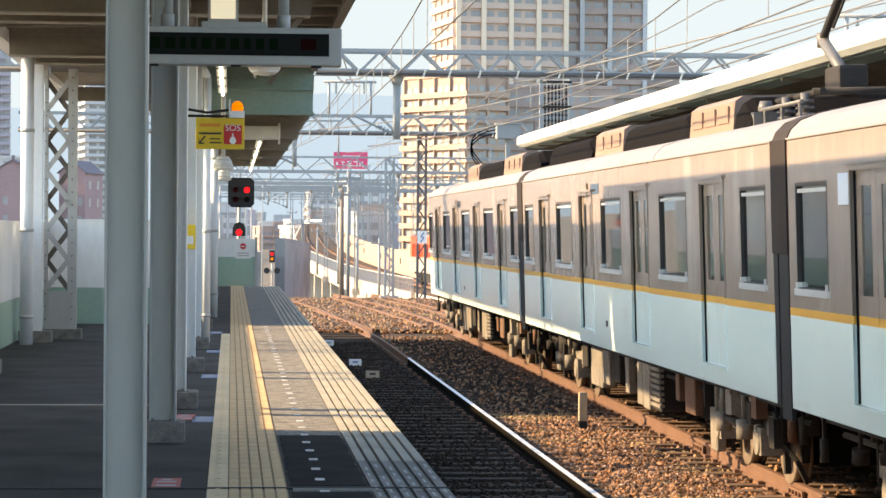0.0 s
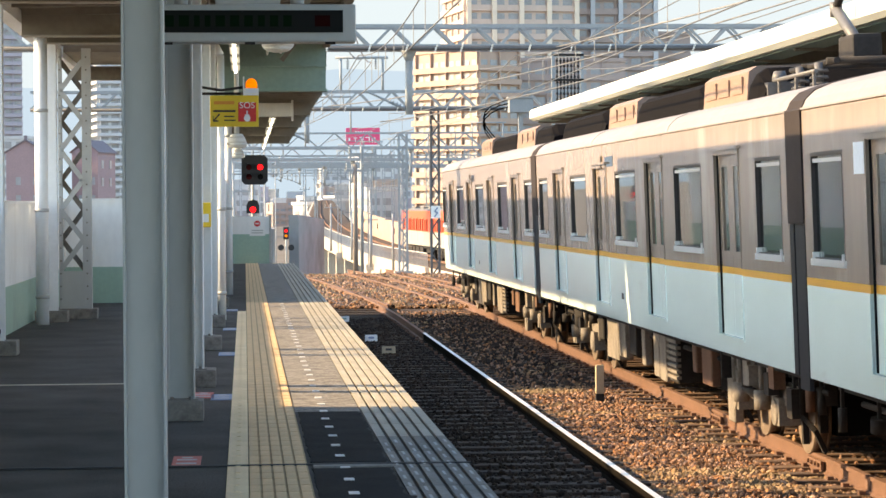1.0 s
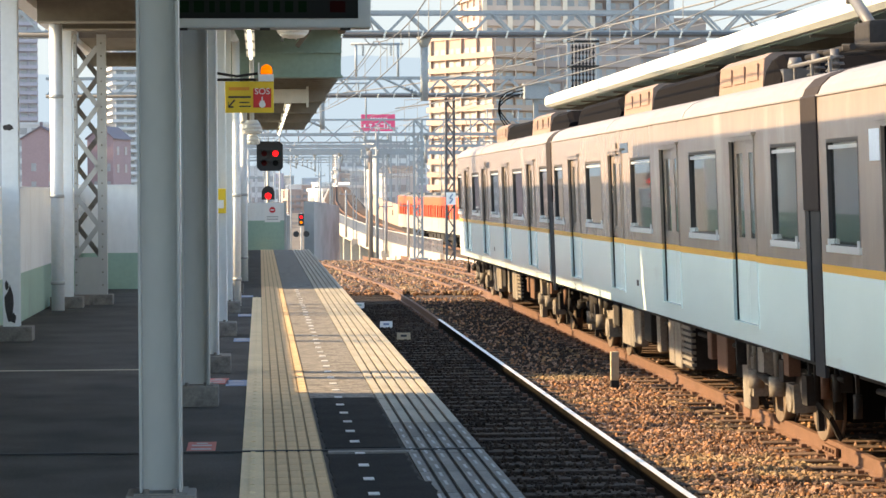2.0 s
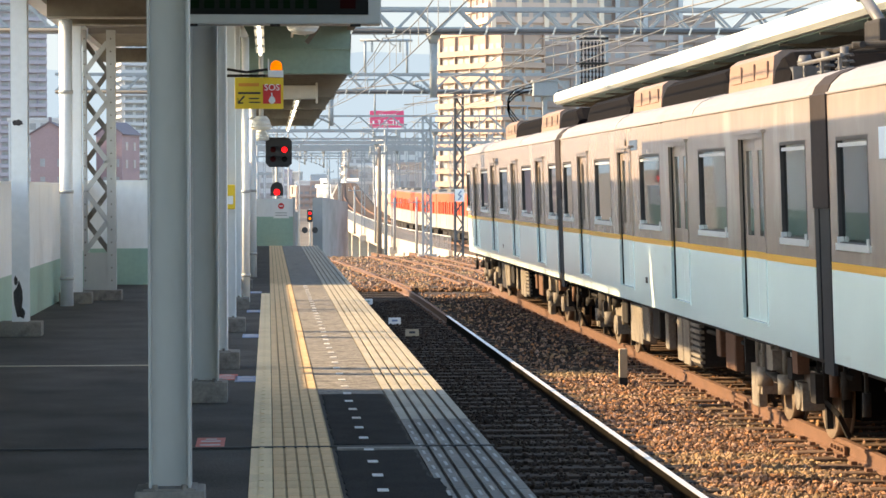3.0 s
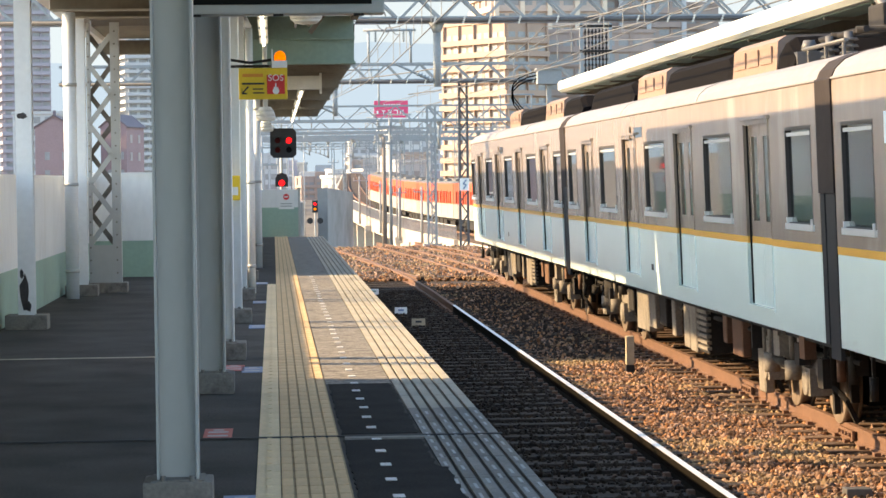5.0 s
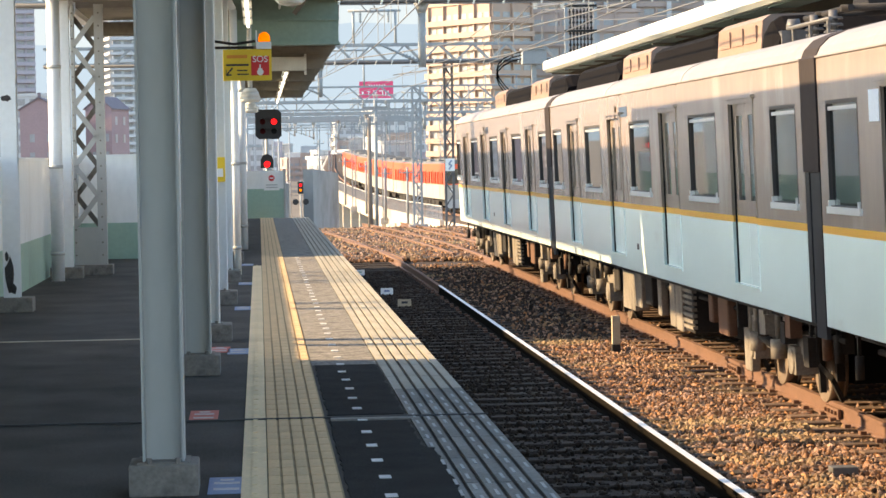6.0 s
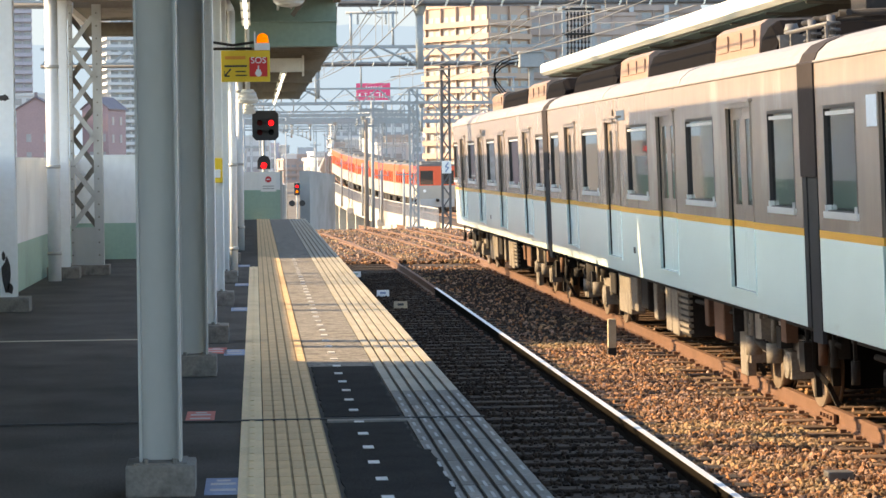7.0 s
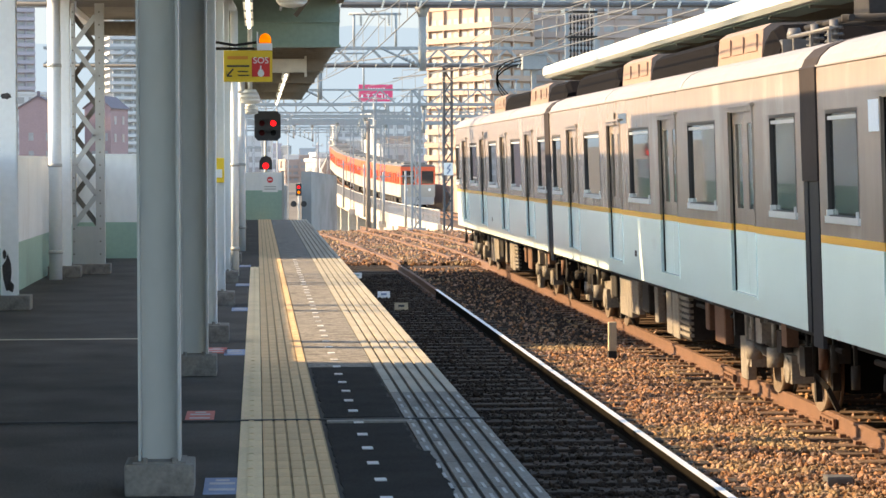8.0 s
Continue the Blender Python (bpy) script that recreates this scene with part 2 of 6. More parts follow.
G_LED = glow("led_green", (0.003, 0.009, 0.004), 0.05)
G_LEDRED = glow("led_red", (0.012, 0.003, 0.003), 0.05)


# ---- mesh helpers ----
def box(bm, x0, x1, y0, y1, z0, z1):
    vs = [bm.verts.new((x, y, z)) for x in (x0, x1) for y in (y0, y1) for z in (z0, z1)]
    for f in ((0, 1, 3, 2), (4, 6, 7, 5), (0, 4, 5, 1), (2, 3, 7, 6), (0, 2, 6, 4), (1, 5, 7, 3)):
        bm.faces.new([vs[i] for i in f])


def rod(bm, a, b, r, n=8, r2=None):
    a, b = Vector(a), Vector(b)
    q = (b - a).to_track_quat("Z", "Y")
    rings = []
    for p, rr in ((a, r), (b, r if r2 is None else r2)):
        rings.append([bm.verts.new(p + q @ Vector((rr * math.cos(2 * math.pi * i / n), rr * math.sin(2 * math.pi * i / n), 0))) for i in range(n)])
    for i in range(n):
        f = bm.faces.new((rings[0][i], rings[0][(i + 1) % n], rings[1][(i + 1) % n], rings[1][i]))
        f.smooth = n > 6
    bm.faces.new(rings[0][::-1])
    bm.faces.new(rings[1])


def bar(bm, a, b, w, h):
    """A straight bar of section w x h from a to b."""
    a, b = Vector(a), Vector(b)
    q = (b - a).to_track_quat("Z", "Y")
    ends = [[bm.verts.new(p + q @ Vector((sx * w / 2, sy * h / 2, 0))) for sx, sy in ((-1, -1), (1, -1), (1, 1), (-1, 1))] for p in (a, b)]
    for i in range(4):
        bm.faces.new((ends[0][i], ends[0][(i + 1) % 4], ends[1][(i + 1) % 4], ends[1][i]))
    bm.faces.new(ends[0][::-1])
    bm.faces.new(ends[1])


def sweep(bm, profile, stations, smooth=False, caps=True):
    """A closed profile of (x, z) set at each station (x, y, z) in turn."""
    rings = [[bm.verts.new((sx + px, sy, sz + pz)) for px, pz in profile] for sx, sy, sz in stations]
    n = len(profile)
    for a, b in zip(rings, rings[1:]):
        for i in range(n):
            f = bm.faces.new((a[i], a[(i + 1) % n], b[(i + 1) % n], b[i]))
            f.smooth = smooth
    if caps:
        bm.faces.new(rings[0][::-1])
        bm.faces.new(rings[-1])


def bevel(bm, w, seg=2):
    bmesh.ops.recalc_face_normals(bm, faces=bm.faces)
    bmesh.ops.bevel(bm, geom=list(bm.edges), offset=w, segments=seg, affect="EDGES", profile=0.7)


def finish(name, bm, material):
    bmesh.ops.recalc_face_normals(bm, faces=bm.faces)
    me = bpy.data.meshes.new(name)
    bm.to_mesh(me)
    bm.free()
    me.materials.append(material)
    return me


def part(name, bm, material, parent, label="", kind=""):
    ob = new(name, finish(name, bm, material))
    ob.parent = parent
    return tagged(ob, label, kind=kind)


def solid(name, bm, material, label="", category="", kind="", group=""):
    return tagged(new(name, finish(name, bm, material)), label, category, group, kind)


def thing(name, at, label, category, group="", kind="", turn=(0, 0, 0)):
    ob = new(name)
    ob.empty_display_size = 0.2
    ob.matrix_basis = pose(*at, *turn)
    return tagged(ob, label, category, group, kind)


def cube(*a):
    bm = bmesh.new()
    box(bm, *a)
    return bm


def text(name, body, size, at, turn, material, parent=None):
    cu = bpy.data.curves.new(name, "FONT")
    cu.body, cu.size, cu.align_x, cu.align_y, cu.extrude = body, size, "CENTER", "CENTER", 0.002
    cu.materials.append(material)
    ob = new(name, cu)
    ob.matrix_basis = pose(*at, *turn)
    ob.parent = parent
    return ob


RAIL = -1.1
BED = -1.29
XE = 1.21
TRACK1 = 2.75
TRACK2 = 6.45


# ---- ground, platform, walls ----
def near_x(y):
    """Centre of the near track: straight, then easing to the left."""
    return TRACK1 - max(0, y - 54) ** 2 * 0.0010


def near_z(y):
    return RAIL - max(0, y - 84) ** 2 * 0.00022


def second_x(y):
    return TRACK2 - max(0, y - 62) ** 2 * 0.00115


def build_ground():
    bm = bmesh.new()
    # one sheet: level ballast formation, falling away past the station, then the plain out to the horizon
    xs = [-3000, -400, -60, -12, -4, 0, 4, 10, 20, 60, 400, 3000]
    ys = [-60, 0, 20, 40, 60, 80, 90, 96, 104, 120, 160, 240, 400, 800, 4000]

    def level(y):
        return BED - 0.06 if y <= 96 else max(-9.0, BED - 0.06 - (y - 96) * 0.12)
    grid = [[bm.verts.new((x, y, level(y))) for x in xs] for y in ys]
    for r, s in zip(grid, grid[1:]):
        for i in range(len(xs) - 1):
            bm.faces.new((r[i], r[i + 1], s[i + 1], s[i]))
    solid("ground", bm, M_GROUND, "brown trackside ground running out to the horizon", "ground", "structure")
    bm = bmesh.new()
    sweep(bm, [(-4.2, -0.05), (4.0, -0.05), (3.6, 0), (-3.4, 0)], [(4.6, y, BED) for y in (-14, 20, 40, 60, 96)])
    sweep(bm, [(-3.6, -0.05), (3.4, -0.05), (3.0, 0), (-3.2, 0)], [(4.5, y, RAIL - 0.085) for y in (66, 80, 96)])
    solid("ballast_bed", bm, M_BALLAST, "brown crushed-stone ballast bed under the tracks", "ballast", "structure")


def build_platform():
    bm = cube(-2.9, 0.78, -14, 62.5, -1.35, 0.0)
    solid("platform", bm, M_ASPHALT, "dark grey asphalt platform surface", "platform", "structure")
    edge = thing("platform_edge", (0, 0, 0), "ribbed grey concrete slabs along the platform edge", "platform edge", kind="structure")
    part("coping", cube(0.78, XE - 0.02, -14, 62.5, -1.35, -0.03), M_CONCRETE, edge)
    # slab with six raised ribs, repeated along the edge
    bm = bmesh.new()
    box(bm, 0.782, XE, 0.004, 0.896, -0.09, -0.008)
    for f in bm.faces:
        f.material_index = 1
    for i in range(6):
        x = 0.786 + i * 0.072
        box(bm, x, x + 0.052, 0.008, 0.892, -0.008, 0.006)
    slab = part("slab", bm, M_EDGE, edge)
    slab.data.materials.append(M_GROOVE)
    for i in range(-15, 69):
        o = new("slab", slab.data)
        o.parent = edge
        o.location = (0, i * 0.9, 0)
    slab.location = (0, 62.1 - 0.5, 0)
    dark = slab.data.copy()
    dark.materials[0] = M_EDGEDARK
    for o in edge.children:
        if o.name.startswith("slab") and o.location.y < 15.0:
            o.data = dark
    part("worn_strip", cube(0.335, 0.776, 17.25, 62.4, -0.02, 0.002), M_STRIP, edge, "paler worn paving strip")
    rng = random.Random(31)
    for y0, y1 in ((5.0, 13.5), (13.84, 17.24)):
        bm = bmesh.new()
        n = int((y1 - y0) / 0.09)
        rows = []
        for i in range(n + 1):
            y = y0 + (y1 - y0) * i / n
            a, b = 0.352 + rng.uniform(-0.008, 0.008), 0.765 + rng.uniform(-0.012, 0.012) + (0.05 if 9.3 < y < 12.2 else 0)
            rows.append([bm.verts.new(p) for p in ((a, y, -0.005), (a, y, 0.0045), (b, y, 0.0065 if b > 0.79 else 0.0045), (b, y, -0.005))])
        for p, q in zip(rows, rows[1:]):
            for i in range(4):
                bm.faces.new((p[i], p[(i + 1) % 4], q[(i + 1) % 4], q[i]))
        bm.faces.new(rows[0][::-1]), bm.faces.new(rows[-1])
        part("asphalt_patch", bm, M_PATCH, edge, "black asphalt strip with ragged edges")
    part("joint_plate", cube(0.36, 0.8, 13.56, 13.655, 0.0, 0.009), M_EDGEDARK, edge, "grey metal plate at the joint")
    tact = thing("tactile_paving", (0, 0, 0), "worn yellow ribbed tactile paving blocks", "tactile paving", kind="structure")
    bm = bmesh.new()
    box(bm, 0.015, 0.33, 0.003, 0.297, 0.0, 0.003)
    for f in bm.faces:
        f.material_index = 1
    for i in range(5):
        x = 0.018 + i * 0.063
        box(bm, x, x + 0.051, 0.006, 0.294, 0.003, 0.0075)
    first = part("tile", bm, M_TACTILE, tact)
    first.data.materials.append(M_GROOVEYELLOW)
    for i in range(190):
        o = first if i == 0 else new("tile", first.data)
        o.parent = tact
        o.location = (0, 5.5 + i * 0.3, 0)
    strip = thing("guide_strip", (0, 0, 0), "cream inner strip beside the tactile paving", "tactile paving", kind="structure")
    bm = bmesh.new()
    box(bm, -0.1, 0.012, 0.003, 0.297, 0.0, 0.005)
    box(bm, -0.055, -0.03, 0.02, 0.28, 0.005, 0.009)
    first = part("tile", bm, M_CREAM, strip)
    for i in range(95):
        o = first if i == 0 else new("tile", first.data)
        o.parent = strip
        o.location = (0, 5.5 + i * 0.3, 0)
    marks = thing("dash_line", (0, 0, 0), "short white painted dashes on the asphalt", "road marking", kind="structure")
    bm = cube(0.496, 0.548, 0, 0.105, 0.002, 0.0078)
    first = part("dash", bm, M_DASH, marks)
    for i in range(48):
        o = first if i == 0 else new("dash", first.data)
        o.parent = marks
        o.location = (random.uniform(-0.006, 0.006), 7.3 + i * 0.62, 0)
    # pale anti-slip studs on the nearer edge slabs
    studs = thing("edge_studs", (0, 0, 0), "pale worn anti-slip bars on the edge slabs", "road marking", kind="structure")
    bm = cube(-0.007, 0.007, 0, 0.17, 0.006, 0.0085)
    first = part("stud", bm, M_STUD, studs)
    k = 0
    for j in range(16):
        for i in range(6):
            if random.random() < 0.2:
                continue
            o = first if k == 0 else new("stud", first.data)
            o.parent = studs
            o.location = (0.812 + i * 0.072 + random.uniform(-0.004, 0.004), 9.3 + j * 0.36 + (0.18 if i % 2 else 0), 0)
            k += 1
    # expansion joint and line across the platform
    solid("joint_cover", cube(-2.6, XE + 0.002, 13.66, 13.7, 0.004, 0.011), M_STEEL_DARK, "dark joint strip across the platform", "joint", "structure")
    solid("platform_line", cube(-2.6, -0.45, 20.2, 20.27, 0, 0.004), M_EDGE, "faded pale line painted across the asphalt", "road marking", "structure")


def build_walls():
    # wind wall on the platform's back edge, white above and green below
    w = thing("wall_west", (-2.65, 0, 0), "white windbreak panel wall with a green lower band", "wall", kind="structure")
    part("upper_panel", cube(-0.05, 0.03, 18.3, 37.5, 0.53, 1.45), M_WALLWHITE, w)
    part("lower_panel", cube(-0.05, 0.034, 18.3, 37.5, -0.1, 0.53), M_GREEN, w, "pale green lower band")
    part("coping", cube(-0.07, 0.05, 18.3, 37.5, 1.45, 1.48), M_WHITE, w)
    # Unseen full-height panel, added to keep the sun off the nearer platform.
    part("closed_panel", cube(-0.05, 0.03, 5.6, 18.3, -0.1, 3.5), M_WALLWHITE, w)
    part("end_panel", cube(-0.05, 0.03, -14, 5.6, -0.1, 1.45), M_WALLWHITE, w)
    c = thing("wall_cross", (0, 37.5, 0), "white and green windbreak wall closing the wider part", "wall", kind="structure")
    part("upper_panel", cube(-2.7, -1.0, 0, 0.08, 0.53, 1.5), M_WALLWHITE, c)
    part("lower_panel", cube(-2.7, -1.0, -0.004, 0.08, -0.1, 0.53), M_GREEN, c, "pale green lower band")
    part("coping", cube(-2.7, -1.0, -0.02, 0.1, 1.5, 1.53), M_WHITE, c)
    n = thing("wall_narrow", (-1.05, 37.5, 0), "white windbreak wall along the narrow platform end", "wall", kind="structure")
    part("upper_panel", cube(-0.05, 0.03, 0.08, 25, 0.53, 2.2), M_WALLWHITE, n)
    part("lower_panel", cube(-0.05, 0.034, 0.08, 25, -0.1, 0.53), M_GREEN, n, "pale green lower band")
    e = thing("wall_end", (0, 62.5, 0), "pale green end fence with a white top band", "wall", kind="structure")
    part("upper_panel", cube(-0.4, 0.62, 0, 0.06, 0.72, 1.16), M_WALLWHITE, e)
    part("lower_panel", cube(-0.4, 0.62, -0.003, 0.06, -0.1, 0.72), M_GREEN, e)
    part("post", cube(0.6, 0.66, -0.02, 0.08, -0.1, 1.2), M_COLUMN, e)
    bm = cube(0.12, 0.5, -0.02, -0.004, 0.68, 1.12)
    s = part("notice", bm, M_SIGNWHITE, e, "white notice with a red no-entry disc")
    bm = bmesh.new()
    rod(bm, (0.31, -0.024, 0.98), (0.31, -0.021, 0.98), 0.075, 20)
    part("disc", bm, M_SIGNRED, s)
    part("disc_bar", cube(0.265, 0.355, -0.028, -0.025, 0.965, 0.995), M_SIGNWHITE, s)
    for i in range(2):
        part("text_bar", cube(0.17, 0.45, -0.0225, -0.0205, 0.80 - i * 0.06, 0.825 - i * 0.06), M_COLUMN, s)


def h_shaft(bm, w, d, t, z0, z1):
    """An upright H-section."""
    pts = [(-w, -d), (w, -d), (w, -d + t), (t / 2, -d + t), (t / 2, d - t), (w, d - t), (w, d), (-w, d), (-w, d - t), (-t / 2, d - t), (-t / 2, -d + t), (-w, -d + t)]
    lo, hi = ([bm.verts.new((x, y, z)) for x, y in pts] for z in (z0, z1))
    for i in range(12):
        bm.faces.new((lo[i], lo[(i + 1) % 12], hi[(i + 1) % 12], hi[i]))
    bm.faces.new(lo[::-1])
    bm.faces.new(hi)


def web_shaft(bm, w, d, t, z0, z1):
    """An upright H-section with its web towards the platform's length."""
    pts = [(-w, -d), (-w + t, -d), (-w + t, -t / 2), (w - t, -t / 2), (w - t, -d), (w, -d), (w, d), (w - t, d), (w - t, t / 2), (-w + t, t / 2), (-w + t, d), (-w, d)]
    lo, hi = ([bm.verts.new((x, y, z)) for x, y in pts] for z in (z0, z1))
    for i in range(12):
        bm.faces.new((lo[i], lo[(i + 1) % 12], hi[(i + 1) % 12], hi[i]))
    bm.faces.new(lo[::-1])
    bm.faces.new(hi)


def canopy_column(y, paint, x, half, top, label):
    t = thing("platform_column", (x, y, 0), label, "column", "canopy columns")
    bm = bmesh.new()
    web_shaft(bm, 0.088, 0.088, 0.011, 0.13, top)
    part("shaft", bm, paint, t)
    bm = cube(-half, half, -half, half, 0, 0.135)
    bevel(bm, 0.012)
    part("plinth", bm, M_PLINTH, t)
    bm = bmesh.new()
    for sx in (-0.06, 0.06):
        for sy in (-0.12, 0.12):
            rod(bm, (sx, sy, 0.135), (sx, sy, 0.16), 0.012, 6)
    box(bm, -0.11, 0.11, -0.125, 0.125, 0.13, 0.142)
    part("base_plate", bm, M_PLINTH, t)
    return t


def drain_pipe(x, y, z0, z1, r=0.075):
    t = thing("drain_pipe", (x, y, 0), "white plastic rainwater downpipe strapped to the column", "pipe", "downpipes")
    bm = bmesh.new()
    rod(bm, (0, 0, z0), (0, 0, z1), r, 20)
    rod(bm, (0, 0, z1), (-0.06, 0.02, z1 + 0.12), r, 20)
    part("pipe", bm, M_WHITE, t)
    for z in (0.35, 1.35, 2.5):
        bm = bmesh.new()
        rod(bm, (0, 0, z), (0, 0, z + 0.04), r + 0.008, 20)
        part("strap", bm, M_COLUMN, t)


def post_west(y):
    t = thing("wall_post", (-2.36, y, 0), "white painted steel post of the back wall on a plinth", "column", "back wall posts")
    bm = bmesh.new()
    h_shaft(bm, 0.078, 0.078, 0.012, 0.1, 3.45)
    part("shaft", bm, M_WHITE, t)
    if 24 < y < 25:
        rng = random.Random(3)
        for cx, cz, w, h in ((-0.012, 2.03, 0.055, 0.035), (-0.02, 0.36, 0.045, 0.17), (0.015, 0.22, 0.03, 0.06), (-0.04, 0.53, 0.02, 0.05)):
            bm = bmesh.new()
            ring = [(w * rng.uniform(0.65, 1.1) * math.cos(k * 0.449), h * rng.uniform(0.65, 1.1) * math.sin(k * 0.449)) for k in range(14)]
            front, back = ([bm.verts.new((cx + p, y0, cz + q)) for p, q in ring] for y0 in (-0.0805, -0.0782))
            bm.faces.new(front), bm.faces.new(back[::-1])
            for k in range(14):
                bm.faces.new((front[k], front[(k + 1) % 14], back[(k + 1) % 14], back[k]))
            part("peeled_patch", bm, M_RUST, t, "dark peeled paint patch")
    bm = cube(-0.2, 0.2, -0.16, 0.16, 0, 0.14)
    bevel(bm, 0.012)
    part("plinth", bm, M_PLINTH, t)
    return t


def lattice_column(x, y):
    t = thing("lattice_column", (x, y, 0), "white riveted lattice steel column on a concrete plinth", "column")
    for sx, e, paint in ((-0.175, 0.022, M_COLUMN), (0.155, 0.056, M_COLUMN)):
        bm = bmesh.new()
        box(bm, sx - e, sx + e, -0.07, -0.06, 0.13, 3.4)
        box(bm, sx - e, sx + e, 0.06, 0.07, 0.13, 3.4)
        o = sx - e if sx < 0 else sx + e - 0.01
        box(bm, o, o + 0.01, -0.06, 0.06, 0.13, 3.4)
        leg = part("leg", bm, paint, t)
        bm = bmesh.new()
        for k in range(20):
            rod(bm, (sx, -0.07, 0.25 + k * 0.16), (sx, -0.08, 0.25 + k * 0.16), 0.012, 6)
        part("rivets", bm, M_PLINTH, leg, kind="stuff")
    # Back bars take a dark material to show them in shade.
    for side, first, paint in ((-0.077, 1, M_COLUMN), (0.077, -1, M_PLINTH)):
        z, way = 0.62, first
        while z < 3.2:
            bm = bmesh.new()
            bar(bm, (-0.03 - 0.14 * way, side, z), (-0.03 + 0.14 * way, side, z + 0.375), 0.008, 0.062)
            part("lattice_bar", bm, paint, t, "grey lattice bar" if first > 0 else "back lattice bar darkened for shade")
            z, way = z + 0.375, -way
    part("web_plate", cube(-0.15, 0.098, -0.058, -0.05, 0.13, 0.6), M_COLUMN, t, "grey plate closing the foot")
    bm = cube(-0.28, 0.28, -0.17, 0.17, 0, 0.13)
    bevel(bm, 0.012)
    part("plinth", bm, M_PLINTH, t)
    return t


def build_canopy():
    r = thing("canopy_roof", (0, 0, 0), "beige ribbed sheet canopy with steel beams over the platform", "canopy", kind="structure")
    # near part, higher
    bm = bmesh.new()
    sweep(bm, [(-2.55, 3.56), (1.11, 3.64), (1.13, 3.98), (-2.55, 4.0)], [(0, 5.6, 0), (0, 34.4, 0)])
    part("deck", bm, M_SOFFIT, r)
    for y in [5.71 + 1.17 * i for i in range(24)]:
        bm = bmesh.new()
        bar(bm, (-2.4, y, 3.53), (1.08, y, 3.6), 0.06, 0.08)
        part("purlin", bm, M_SOFFIT, r)
    part("eave_beam", cube(1.07, 1.16, 5.6, 34.4, 3.54, 3.66), M_SOFFIT, r)
    part("gutter", cube(-2.6, -2.42, 5.6, 37.5, 3.42, 3.6), M_WHITE, r, "white box gutter along the back eave")
    for y in (10.78, 16.77, 22.4, 28.0):
        part("cross_beam", cube(-2.4, 0.7, y - 0.05, y + 0.05, 3.28, 3.5), M_SOFFIT, r)
        part("beam_flange", cube(-2.4, 0.7, y - 0.1, y + 0.1, 3.262, 3.278), M_FLANGE, r, "pale worn beam flange")
        bm = bmesh.new()
        bar(bm, (0.42, y, 3.0), (0.72, y, 3.4), 0.05, 0.05)
        part("brace", bm, M_SOFFIT, r)
    for y in (18.0, 24.0, 30.0):
        part("side_beam", cube(-2.4, -0.5, y - 0.03, y + 0.03, 3.33, 3.5), M_SOFFIT, r)
        part("beam_flange", cube(-2.4, -0.5, y - 0.08, y + 0.08, 3.312, 3.328), M_FLANGE, r, "pale worn beam flange")
    part("long_beam", cube(-0.48, -0.34, 5.6, 34.3, 3.3, 3.5), M_SOFFIT, r)
    # The girder's end past x -0.3 is added to shorten a sunlit slit.
    part("girder", cube(-0.62, 1.11, 34.4, 34.52, 2.98, 3.6), M_GIRDER_GREEN, r, "green painted deep girder")
    part("girder_flange", cube(-0.3, 1.13, 34.32, 34.62, 2.95, 2.98), M_GIRDER_GREEN, r)
    part("girder_stiffener", cube(-0.3, 1.12, 34.34, 34.4, 3.28, 3.31), M_GIRDER_GREEN, r)
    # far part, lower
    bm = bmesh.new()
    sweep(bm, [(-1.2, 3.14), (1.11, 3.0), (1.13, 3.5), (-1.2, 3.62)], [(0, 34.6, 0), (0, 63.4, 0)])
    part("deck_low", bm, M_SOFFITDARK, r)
    bm = bmesh.new()
    sweep(bm, [(-2.55, 3.5), (-1.2, 3.5), (-1.2, 3.62), (-2.55, 3.62)], [(0, 34.6, 0), (0, 37.7, 0)])
    part("deck_side", bm, M_SOFFIT, r)
    for y in [35.2 + 0.62 * i for i in range(45)]:
        bm = bmesh.new()
        bar(bm, (-1.15, y, 3.1), (1.08, y, 2.965), 0.06, 0.07)
        part("purlin", bm, M_SOFFIT, r)
    for y in (38.6, 44.4, 50.2, 56):
        part("cross_beam", cube(-1.15, 1.0, y - 0.06, y + 0.06, 2.78, 2.95), M_SOFFIT, r)
    part("cross_beam", cube(-2.5, -0.5, 37.4, 37.6, 3.26, 3.46), M_SOFFIT, r)
    # conduits under the deck
    for x, z in ((0.32, 3.44), (0.5, 3.46), (-0.15, 3.42)):
        bm = bmesh.new()
        rod(bm, (x, 5.7, z), (x, 34.2, z), 0.018, 8)
        part("conduit", bm, M_WHITE, r)


build_ground()
build_platform()
build_walls()
build_canopy()
for y in (10.78, 16.77):
    canopy_column(y, M_COLUMN, -0.42, 0.145, 3.5, "grey painted H-section canopy column on a concrete plinth")
for y in (19.9, 25.0, 29.7, 35.65, 41.5, 47.3, 53.0):
    canopy_column(y, M_WHITE, -0.41, 0.18, 3.5 if y < 34 else 2.9, "white painted H-section canopy column on a concrete plinth")
for y in (19.7, 24.45, 31.4):
    post_west(y)
drain_pipe(-2.33, 29.6, 0.05, 3.35)
drain_pipe(-0.25, 40.5, 0.0, 2.75, 0.06)
drain_pipe(-0.27, 30.4, 0.05, 3.2, 0.045)
lattice_column(-2.13, 32.3)


# ---- tracks ----
def rail_profile(bm, pts):
    sweep(bm, [(-0.045, -0.17), (0.03, -0.17), (0.03, -0.155), (0.012, -0.135), (0.012, -0.045), (0.034, -0.035), (0.034, -0.004), (-0.034, -0.004), (-0.034, -0.035), (-0.012, -0.045), (-0.012, -0.135), (-0.045, -0.155)], pts)


